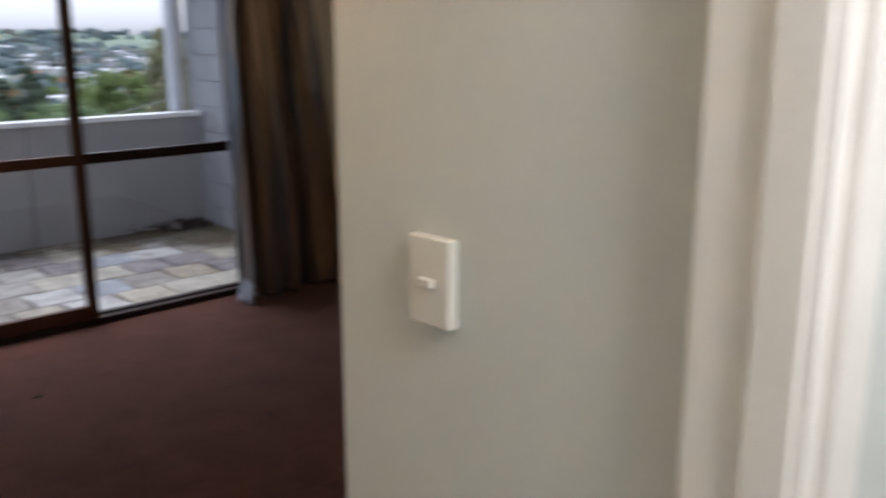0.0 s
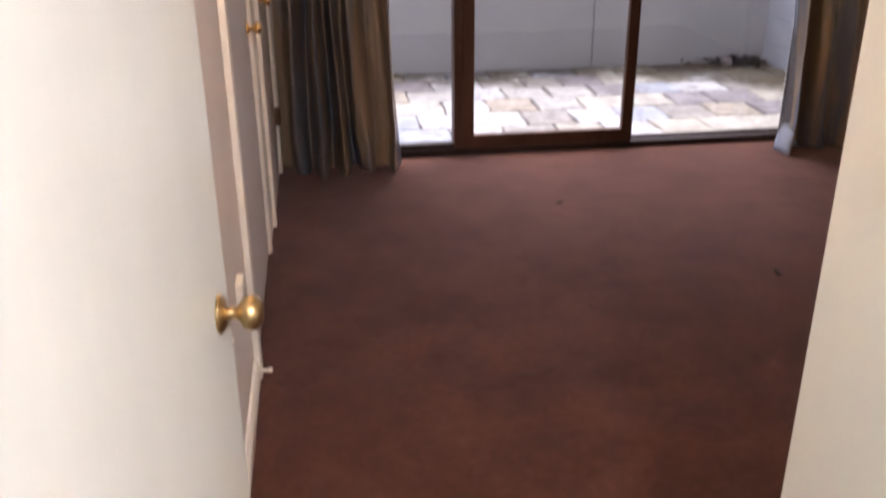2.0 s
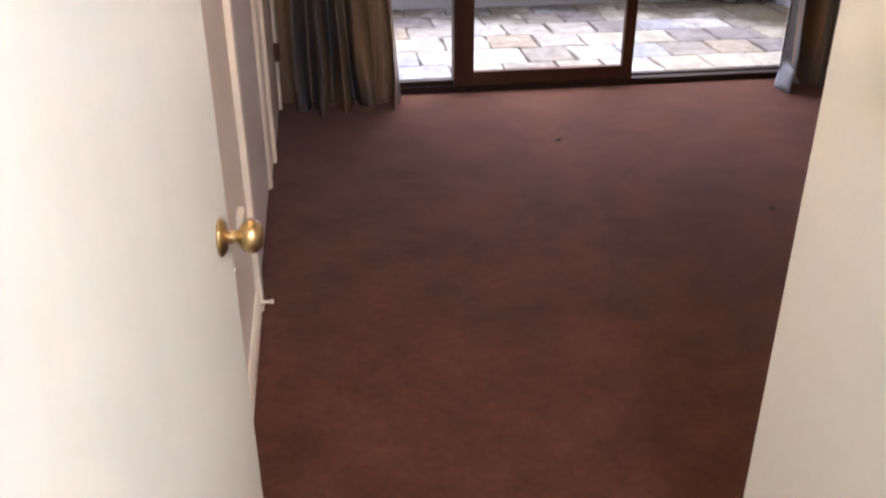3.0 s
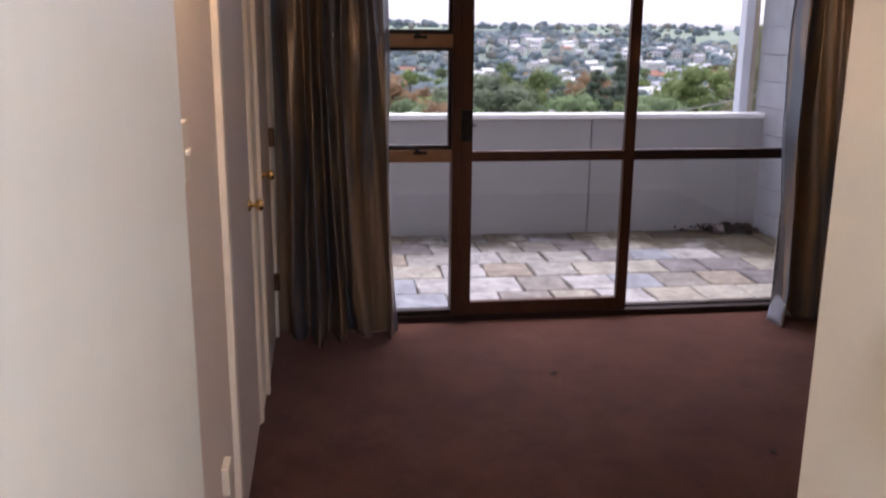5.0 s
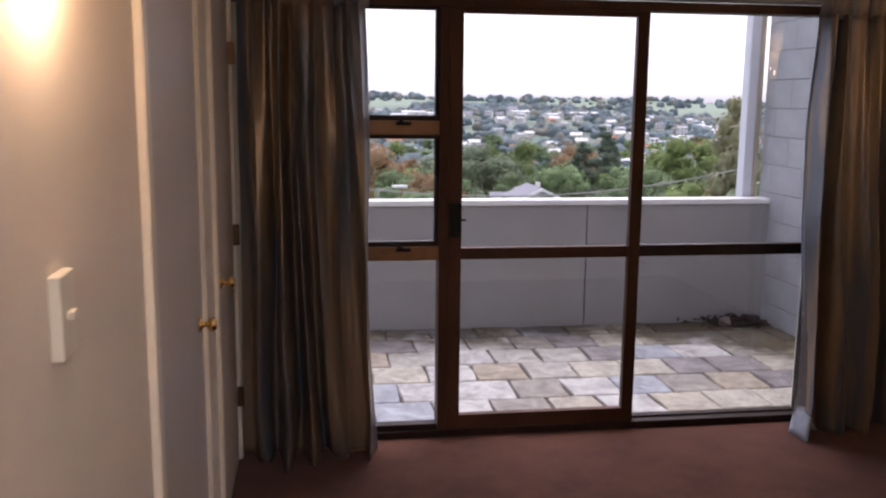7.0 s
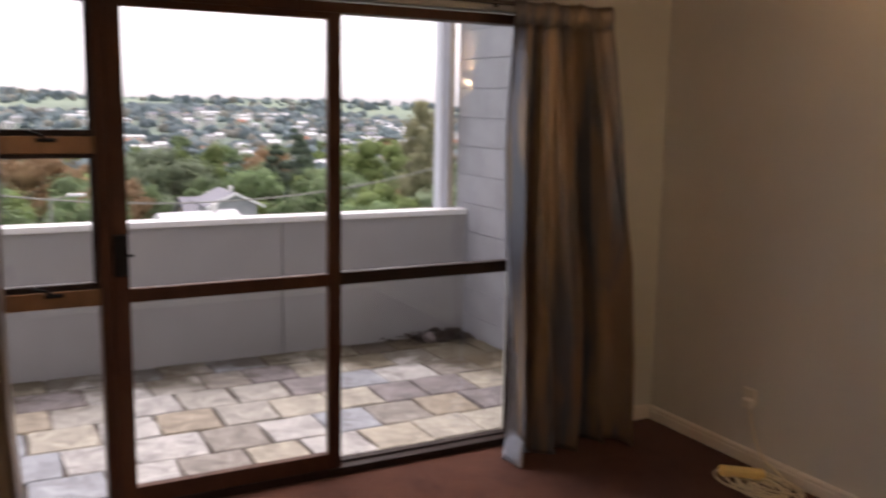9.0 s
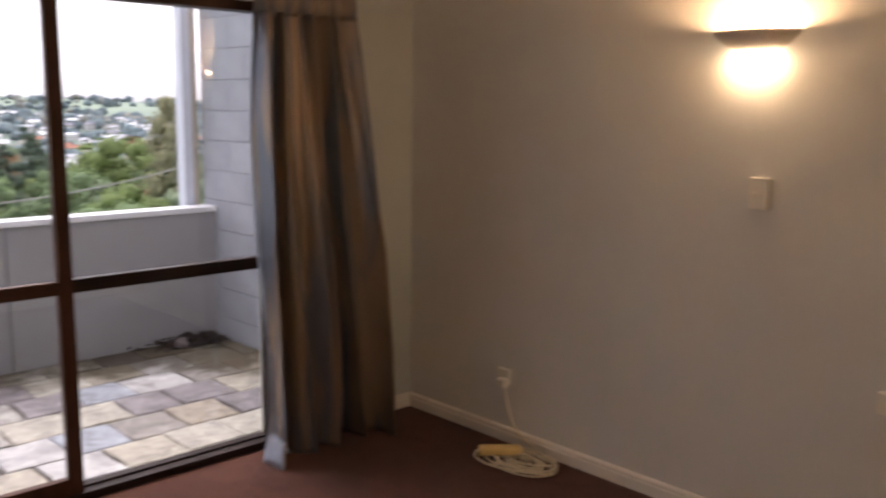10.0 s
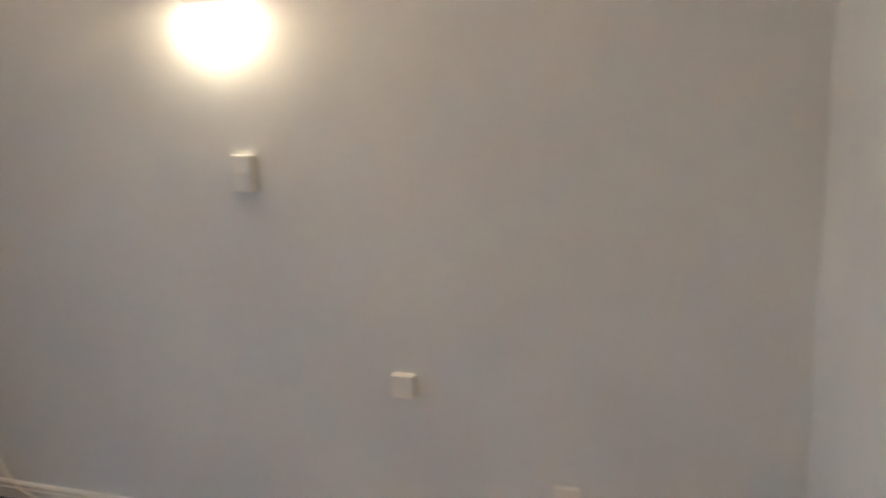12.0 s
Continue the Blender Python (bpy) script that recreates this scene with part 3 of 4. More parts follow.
hb = boxes(((1.010, -0.042, 0.985), (1.064, -0.002, 1.145)), bevel=0.005, segments=2)
tube(hb, [(1.05, -0.03, 1.065), (1.068, -0.036, 1.066), (1.084, -0.036, 1.064)], 0.005)
part("handle", hb, M_RUBBER, slider, "black plastic pull handle with latch")
for p in [o for o in bpy.data.objects if o.name.startswith("pane")]:
    p.visible_shadow = False

# curtain track
track = thing("curtain_track", "dark brown curtain track with end stops above the window", "curtain rail", at=(0, 0, 2.115))
part("rail", boxes(((0.03, -0.105, -0.008), (3.27, -0.085, 0.010)), bevel=0.002), M_TRACK, track)
for x in (0.3, 1.1, 1.9, 2.7, 3.2):
    part("bracket", boxes(((x - 0.01, -0.085, 0.0), (x + 0.01, 0.0, 0.006)), ((x - 0.012, -0.004, -0.01), (x + 0.012, 0.0, 0.03)), bevel=0.001), M_TRACK, track)


# ---- curtains ----
def curtain(name, label, x_top, x_bot, z_top, pleats, big, seed, depth=0.11, skew=0.0, corner=False, bulge=0.0):
    """Cloth gathered in narrow pleats at the top that run together into a few deep folds at the hem."""
    rnd = random.Random(seed)
    base = thing(name, label, "curtain", "curtains at the window", at=((x_bot[0] + x_bot[1]) / 2, -0.12, 0))
    ox = base.location.x
    nu, nv = 330, 90

    def edges(n, spread):
        w = [rnd.uniform(1 - spread, 1 + spread) for _ in range(n)]
        out = [0.0]
        for v in w:
            out.append(out[-1] + v / sum(w))
        return out, [rnd.uniform(0.55, 1.3) for _ in range(n)], [rnd.uniform(-0.25, 0.25) for _ in range(n)]

    fine_set, mid_set, big_set = edges(pleats, 0.45), edges(big + 2, 0.45), edges(big - 1, 0.4)
    ends = [rnd.uniform(0.25, 0.75) for _ in range(pleats)]

    def ridge(u, s, sharp):
        """Which fold u lies in, how far it stands out (round back, sharp valley) and how far along it is."""
        e, amp, lean = s
        u = min(max(u, 0.0), 0.99999)
        i = next(k for k in range(len(amp)) if u < e[k + 1])
        f = (u - e[i]) / (e[i + 1] - e[i])
        f = f + lean[i] * math.sin(math.pi * f) * 0.6
        return i, amp[i] * (0.5 - 0.5 * math.cos(2 * math.pi * f)) ** sharp, f

    ph = [rnd.uniform(0, 6.28) for _ in range(8)]
    bm = bmesh.new()
    grid = []
    for j in range(nv + 1):
        v = j / nv
        z = z_top - 0.10 - v * (z_top - 0.10 - 0.003)
        e = v ** 0.9
        x0 = x_top[0] + (x_bot[0] - x_top[0]) * e
        x1 = x_top[1] + (x_bot[1] - x_top[1]) * e
        x0 -= bulge * math.sin(math.pi * min(1.0, v * 1.05)) ** 1.5
        row = []
        for k in range(nu + 1):
            u = k / nu
            us = u + skew * (v - 0.3) * u * (1 - u) + 0.020 * math.sin(3.1 * v + ph[0] + 6 * u)
            i, a, ff = ridge(us, fine_set, 0.6)
            fade = max(0.0, 1 - max(0.0, v - ends[i] * 0.5) / (0.25 + ends[i] * 0.5))
            im, m, fm = ridge(us + 0.03 * math.sin(2.2 * v + ph[1]), mid_set, 1.15)
            ig, g, fg = ridge(us + 0.02 * math.sin(4 * v + ph[2]), big_set, 0.55)
            grow = min(1.0, v * 1.35) ** 0.9
            y = -(0.060 * a * (0.07 + 0.93 * fade) + (0.165 + 0.03 * math.sin(5 * u + ph[6])) * m * min(1.0, 0.2 + 1.5 * v) + depth * g * grow)
            y += 0.03 + 0.3 * depth * grow
            crease = noise.noise(Vector((u * 9, v * 3.2 + ph[3], ph[4]))) * 0.016 + noise.noise(Vector((u * 30, v * 5 + ph[3], ph[5]))) * 0.007
            y += crease * (0.3 + v)
            x = x0 + (x1 - x0) * u + 0.010 * math.sin(2 * math.pi * us * big * 2 + ph[6]) * (0.3 + v) + 0.010 * noise.noise(Vector((u * 5, v * 4, ph[7])))
            x += (x1 - x0) * 0.012 * math.sin(2 * math.pi * fm) * min(1.0, 0.3 + 1.2 * v) + (x1 - x0) * 0.016 * math.sin(2 * math.pi * ff) * fade
            x += 0.03 * noise.noise(Vector((u * 3 + 7, v * 2.2, ph[3]))) * v
            low = max(0.0, (v - 0.90) / 0.10)
            swell = 0.5 + 0.5 * math.sin(11 * u + ph[2])
            y -= 0.006 * low ** 2 * swell
            x += 0.020 * low * math.sin(13 * u + ph[5])
            z2 = z + 0.012 * low * low * (0.5 + 0.5 * math.sin(17 * u + ph[1])) * (1 if v < 1 else 0.0)
            row.append(bm.verts.new((x - ox, y, z2)))
        grid.append(row)
    for p, q in zip(grid, grid[1:]):
        for k in range(nu):
            bm.faces.new((p[k], p[k + 1], q[k + 1], q[k]))
    if corner:
        fold = bmesh.new()
        rows = []
        for j in range(4, nv + 1):
            t = (j - 4) / (nv - 4)
            near_hem = max(0.0, (t - 0.93) / 0.07)
            reach = 1 + 3 * t ** 3 + 40 * near_hem ** 1.2
            out = []
            for k in range(16):
                c = grid[j][min(nu, int(reach * k / 15))].co
                lift = 0.007 + 0.008 * near_hem
                out.append(fold.verts.new((c.x - (0.004 + 0.018 * t ** 3) * (1 - k / 15), c.y - lift, max(c.z, 0.003))))
            rows.append(out)
        for p, q in zip(rows, rows[1:]):
            for k in range(15):
                fold.faces.new((p[k], p[k + 1], q[k + 1], q[k]))
        lining = part("lining_corner", fold, M_LINING, base, "pale blue-white lining turned out down the leading edge", smooth=True)
        sol = lining.modifiers.new("cloth", "SOLIDIFY")
        sol.thickness, sol.offset = 0.002, 0
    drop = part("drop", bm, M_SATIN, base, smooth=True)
    sol = drop.modifiers.new("cloth", "SOLIDIFY")
    sol.thickness, sol.offset = 0.003, 0
    bm = bmesh.new()
    rows = []
    for dz, amp, out in ((0.0, 0.020, 0.0), (-0.02, 0.024, 0.012), (-0.055, 0.022, 0.018), (-0.085, 0.016, 0.012), (-0.102, 0.014, 0.004), (-0.115, 0.020, 0.0)):
        row = []
        for k in range(nu + 1):
            u = k / nu
            _, a, _f = ridge(u, fine_set, 0.5)
            x = x_top[0] - 0.012 + (x_top[1] - x_top[0] + 0.024) * u + 0.003 * math.sin(60 * u + ph[3])
            row.append(bm.verts.new((x - ox, 0.014 - out - amp * a, z_top + dz + 0.005 * math.sin(21 * u + ph[1]) + 0.002 * math.sin(90 * u))))
        rows.append(row)
    for p, q in zip(rows, rows[1:]):
        for k in range(nu):
            bm.faces.new((p[k], p[k + 1], q[k + 1], q[k]))
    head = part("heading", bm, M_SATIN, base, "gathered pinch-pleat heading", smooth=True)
    sol = head.modifiers.new("cloth", "SOLIDIFY")
    sol.thickness, sol.offset = 0.005, 0
    return base


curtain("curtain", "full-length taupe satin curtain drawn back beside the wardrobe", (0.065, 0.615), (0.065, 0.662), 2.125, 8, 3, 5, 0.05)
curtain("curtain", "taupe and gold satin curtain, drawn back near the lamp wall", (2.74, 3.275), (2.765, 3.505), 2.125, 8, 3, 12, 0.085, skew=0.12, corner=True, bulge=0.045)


# ---- wall lamps, switches, sockets ----
def sconce(at, face, label):
    """A half bowl with a lit glass cup under it. face: +1 or -1, the way along x that it looks."""
    s = thing("wall_lamp", label, "wall lamp", "wall lamps", at=at)
    prof = [(0.162, 0.036), (0.162, 0.027), (0.150, 0.012), (0.128, -0.008), (0.104, -0.024), (0.084, -0.034), (0.078, -0.037), (0.075, -0.034), (0.100, -0.020), (0.124, -0.004), (0.145, 0.014), (0.154, 0.027), (0.155, 0.036), (0.162, 0.036)]
    bm = lathe(bmesh.new(), prof, 32, start=-90, end=90)
    for v in bm.verts:
        v.co.x *= 0.72
    bowl = part("bowl", bm, M_CERAMIC, s, "off-white half-round bowl", smooth=True)
    bowl.scale = (face, 1, 1)
    cup = lathe(bmesh.new(), [(0.083, -0.030), (0.082, -0.044), (0.073, -0.058), (0.055, -0.068), (0.0, -0.074), (0.0, -0.071), (0.053, -0.065), (0.070, -0.055), (0.078, -0.043), (0.079, -0.030)], 32, start=-90, end=90)
    for v in cup.verts:
        v.co.x *= 0.72
    c = part("glass_cup", cup, M_BULB, s, "glowing frosted glass cup", smooth=True)
    c.scale = (face, 1, 1)
    c.visible_shadow = False
    b = part("bulb", lathe(bmesh.new(), [(0.0, 0.0), (0.008, 0.002), (0.010, 0.012), (0.010, 0.04), (0.0, 0.046)], 12, "Y", centre=(0.05 * face, -0.02, 0.0)), M_BULB, s, smooth=True)
    part("back_plate", boxes(((min(0, face * 0.012), -0.05, -0.03), (max(0, face * 0.012), 0.05, 0.03)), bevel=0.002), M_CERAMIC, s)
    return s


sconce((W, -1.90, 1.878), -1, "lit half-bowl plaster wall lamp throwing warm light up and down")
sconce((LX, -2.855, 1.878), 1, "lit half-bowl plaster wall lamp beside the wardrobe")


def switch(at, face, label, w=0.074, h=0.118, depth=0.017, rocker=True, name="light_switch", category="light switch"):
    s = thing(name, label, category, at=at)
    x = sorted((0, face * depth))
    part("plate", boxes(((x[0], -w / 2, -h / 2), (x[1], w / 2, h / 2)), bevel=0.0025, segments=2), M_PLASTIC, s)
    if rocker:
        r = sorted((face * depth, face * (depth + 0.009)))
        part("rocker", boxes(((r[0], -0.012, -0.006), (r[1], 0.012, 0.006)), bevel=0.002, segments=2), M_PLASTIC, s)
    return s


switch((PX, -3.841, 1.230), -1, "ivory plastic light switch on the pale passage wall", rocker=True)
switch((LX, -2.825, 1.32), 1, "ivory plastic light switch under the wall lamp by the wardrobe")
switch((W, -1.953, 1.323), -1, "ivory plastic light switch casting a shadow down the lamp wall", depth=0.026)


def socket(at, face, label, double=True, depth=0.02):
    w, h = (0.116, 0.074) if double else (0.074, 0.076)
    s = switch(at, face, label, w, h, depth, False, "power_socket", "power socket")
    for sx in ((-0.03, 0.03) if double else ()):
        r = sorted((face * 0.02, face * 0.024))
        part("rocker", boxes(((r[0], sx - 0.006, 0.018), (r[1], sx + 0.006, 0.03)), bevel=0.001), M_PLASTIC, s)
    return s


socket((W, -2.475, 0.645), -1, "small square ivory blanking socket high on the lamp wall", double=False, depth=0.034)
socket((W, -3.0, 0.318), -1, "ivory power socket low on the lamp wall", double=False)
socket((W, -0.70, 0.33), -1, "ivory power socket with an extension lead plugged in", double=False)
socket((LX, -2.42, 0.42), 1, "ivory power socket low beside the wardrobe", double=False)
socket((LX, -2.77, 0.42), 1, "ivory power socket low behind the open door", double=False)

# door stop on the skirting
stop = thing("door_stop_peg", "small cream door stop screwed to the skirting", "door stop", at=(LX + 0.014, -2.2, 0.05))
part("peg", lathe(bmesh.new(), [(0.012, 0), (0.012, 0.004), (0.006, 0.008), (0.006, 0.030), (0.008, 0.032), (0.008, 0.040), (0.0, 0.041)], 14, "X"), M_PLASTIC, stop, smooth=True)

# extension lead heap with yellow multi-box
lead = thing("extension_lead", "coiled cream extension lead with yellow socket block on the carpet", "extension lead", at=(3.565, -0.95, 0))
rnd = random.Random(3)
bm = bmesh.new()
pts = []
for i in range(360):
    a = i / 30 * 2 * math.pi
    r = 0.082 + 0.036 * math.sin(i * 0.071) + 0.026 * math.sin(i * 0.023 + 1)
    pts.append((0.9 * r * math.cos(a) + 0.022 * math.sin(i * 0.13) + 0.015 * math.sin(i * 0.037), 1.45 * r * math.sin(a) - 0.02 + 0.03 * math.sin(i * 0.05), 0.008 + 0.03 * i / 360 + 0.006 * math.sin(i * 0.31)))
tube(bm, pts, 0.0048, 6)
part("coil", bm, M_CORD, lead, "coiled cream flex", smooth=True)
bm = boxes(((-0.03, -0.10, 0.012), (0.03, 0.10, 0.05)), bevel=0.010, segments=3)
bmesh.ops.rotate(bm, verts=bm.verts, cent=(0, 0, 0), matrix=Matrix.Rotation(radians(50), 3, "Z"))
part("socket_block", bm, M_YELLOW, lead, "yellow plastic socket block", at=(-0.02, 0.09, 0.018))
bm = bmesh.new()
line = []
for i in range(24):
    s = i / 23
    line.append((0.155 - 0.012 * math.sin(math.pi * s) - 0.055 * s ** 3, 0.23 - 0.04 * s - 0.30 * s * s, 0.29 * (1 - s) ** 1.5 + 0.012 + 0.012 * math.sin(9 * s)))
tube(bm, line, 0.0048, 6)
part("cord", bm, M_CORD, lead, "cream flex running up to the wall socket", smooth=True)
part("plug", boxes(((0.120, 0.205, 0.285), (0.159, 0.255, 0.33)), bevel=0.008, segments=2), M_PLASTIC, lead, "ivory plug")


# bits on the carpet
def litter(at, size, seed):
    rnd = random.Random(seed)
    bm = bmesh.new()
    n = 9
    c = bm.verts.new((0, 0, 0.004))
    ring = [bm.verts.new((size * rnd.uniform(0.6, 1.1) * math.cos(6.283 * i / n), size * 0.45 * rnd.uniform(0.6, 1.1) * math.sin(6.283 * i / n), rnd.uniform(0.001, 0.006))) for i in range(n)]
    for i in range(n):
        bm.faces.new((c, ring[i], ring[(i + 1) % n]))
    ret = bmesh.ops.extrude_face_region(bm, geom=bm.faces[:])
    for v in ret["geom"]:
        if isinstance(v, bmesh.types.BMVert):
            v.co.z -= 0.003
    ob = new("dry_leaf_scrap", mesh_from("dry_leaf_scrap", bm, M_LEAF_DRY))
    ob.location, ob.rotation_euler = at, (0, 0, rnd.uniform(0, 3))
    return tagged(ob, "small dark curled leaf scrap lying on the brown carpet", "leaf scrap", "scraps on the carpet")


litter((1.334, -0.81, 0.004), 0.028, 1)
litter((1.96, -1.68, 0.004), 0.022, 2)

# hall ceiling lamp
hl = thing("ceiling_lamp", "round opal glass ceiling lamp in the hall", "ceiling lamp", at=(0.6, -5.15, CEIL))
dome = part("shade", lathe(bmesh.new(), [(0.15, 0.0), (0.15, -0.03), (0.13, -0.07), (0.08, -0.1), (0.0, -0.11)], 28), emitter("opal_glass_glow", (1.0, 0.88, 0.72), 6.0), hl, smooth=True)
part("rim", lathe(bmesh.new(), [(0.152, 0.0), (0.16, 0.0), (0.16, -0.02), (0.152, -0.02)], 28), M_TRIM, hl)

# ---- balcony ----
BF = 0.034
PY = 1.93
BX = 3.665
structure("balcony_slab", boxes(((-1.2, 0.12, -0.25), (BX + 0.2, PY + 0.14, BF - 0.022))), M_CONCRETE)
structure("paving_bed", boxes(((-1.2, 0.12, BF - 0.022), (BX, PY, BF - 0.012))), M_MORTAR)
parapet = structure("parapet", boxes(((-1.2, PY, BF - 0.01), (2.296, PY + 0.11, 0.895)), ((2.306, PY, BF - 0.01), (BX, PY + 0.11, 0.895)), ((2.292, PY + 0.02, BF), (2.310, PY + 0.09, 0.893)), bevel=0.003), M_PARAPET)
structure("parapet_cap", boxes(((-1.2, PY - 0.018, 0.897), (BX + 0.03, PY + 0.13, 0.935)), bevel=0.006, segments=2), M_CAP)
structure("balcony_post", boxes(((3.52, PY + 0.14, -0.2), (3.592, PY + 0.24, 3.1)), bevel=0.005), M_POST)
structure("post_cover_strip", boxes(((3.592, PY + 0.135, -0.2), (3.628, PY + 0.24, 3.1)), bevel=0.003), M_POST_CREAM)
structure("block_wall_core", boxes(((BX + 0.008, 0.12, -0.25), (BX + 0.19, PY + 0.15, 3.1))), M_BLOCK)

# debris in the balcony's corner
bm = bmesh.new()
n = 26
grid = [[None] * (n + 1) for _ in range(n + 1)]
for j in range(n + 1):
    for k in range(n + 1):
        px, py = -0.22 + 0.44 * k / n, -0.085 + 0.17 * j / n
        fall = max(0.0, 1 - (px / 0.22) ** 2) * max(0.0, 1 - ((py - 0.085) / 0.17) ** 2)
        h = 0.055 * fall * (0.75 + 0.9 * noise.noise(Vector((px * 14, py * 14, 2.0)))) + 0.006 * noise.noise(Vector((px * 60, py * 60, 1.0)))
        grid[j][k] = bm.verts.new((px, py, max(0.0, h)))
for j in range(n):
    for k in range(n):
        bm.faces.new((grid[j][k], grid[j][k + 1], grid[j + 1][k + 1], grid[j + 1][k]))
heap = new("leaf_heap", mesh_from("leaf_heap", bm, M_LEAF_DRY))
heap.location = (3.44, 1.825, BF + 0.001)
tagged(heap, "low dark heap of rotting leaves and soil in the balcony corner", "leaf litter", kind="stuff")
bm = bmesh.new()
bmesh.ops.create_icosphere(bm, subdivisions=3, radius=0.045)
for v in bm.verts:
    v.co = Vector((v.co.x * 1.0, v.co.y * 0.75, v.co.z * 0.85)) * (1 + 0.35 * noise.noise(v.co * 30))
lump = new("stone_lump", mesh_from("stone_lump", bm, M_STONE_LUMP, True))
lump.location = (3.30, 1.76, BF + 0.034)
tagged(lump, "small pinkish-grey stone lump lying beside the leaf heap", "stone")
for i in range(150):
    r = random.Random(100 + i)
    bm = bmesh.new()
    s = r.uniform(0.014, 0.042)
    c = bm.verts.new((0, 0, s * 0.4))
    ring = [bm.verts.new((s * r.uniform(0.6, 1.2) * math.cos(k * 1.047), s * r.uniform(0.5, 1.0) * math.sin(k * 1.047), r.uniform(0, s * 0.5))) for k in range(6)]
    for k in range(6):
        bm.faces.new((c, ring[k], ring[(k + 1) % 6]))
    leaf = new("fallen_leaf", mesh_from("fallen_leaf", bm, M_LEAF_DRY))
    leaf.location = (3.58 - abs(r.gauss(0, 0.20)), 1.88 - abs(r.gauss(0, 0.08)), BF + 0.006 + r.uniform(0, 0.045) * (i % 2 == 0))
    leaf.rotation_euler = (r.uniform(-0.6, 0.6), r.uniform(-0.6, 0.6), r.uniform(0, 6))
    tagged(leaf, "brown dead leaf blown into the balcony corner", "dead leaf", "dead leaves on the balcony")


# ---- the valley outside ----
LEVELS = [(-3000, -9), (2, -9), (20, -10.7), (60, -13.1), (130, -19), (220, -23.7), (330, -25), (450, -22.2), (650, -13.2), (950, 1.5), (1400, -4), (4500, -90)]


def ground(x, y):
    for (a, za), (b, zb) in zip(LEVELS, LEVELS[1:]):
        if y <= b:
            z = za + (zb - za) * max(0, (y - a)) / (b - a)
            break
    else:
        z = LEVELS[-1][1]
    if y > 15:
        k = min(1, (y - 15) / 200)
        z += k * (3.2 * math.sin(x * 0.006 + 1.0) + 2.0 * math.sin(x * 0.017 + y * 0.009) + 1.2 * math.sin(y * 0.021 + 2))
    return z


def terrain():
    xs = [-4500, -2500, -1200, -600, -300] + list(range(-200, 1000, 25)) + [1000, 1300, 2000, 3000, 4500]
    ys = [-3000, -1000, -300, -60, 2.0, 10] + list(range(20, 400, 15)) + list(range(400, 1500, 50)) + [1600, 2200, 3200, 4500]
    verts = [(x, y, ground(x, y)) for y in ys for x in xs]
    n = len(xs)
    faces = [(j * n + i, j * n + i + 1, (j + 1) * n + i + 1, (j + 1) * n + i) for j in range(len(ys) - 1) for i in range(n - 1)]
    me = bpy.data.meshes.new("ground")
    me.from_pydata(verts, [], faces)
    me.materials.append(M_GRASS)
    me.polygons.foreach_set("use_smooth", [True] * len(faces))
    return tagged(new("ground", me), kind="structure")


terrain()


def blob(bm, centre, r, seed, squash=0.85, sub=2):
    """A lumpy inner mass of foliage."""
    res = bmesh.ops.create_icosphere(bm, subdivisions=sub, radius=1.0)
    for v in res["verts"]:
        n = noise.noise(v.co * 1.7 + Vector((seed, seed * 0.7, 0))) * 0.35 + noise.noise(v.co * 4.5 + Vector((seed, 0, 3))) * 0.3
        v.co = Vector(centre) + Vector((v.co.x, v.co.y, v.co.z * squash)) * r * (1 + n)


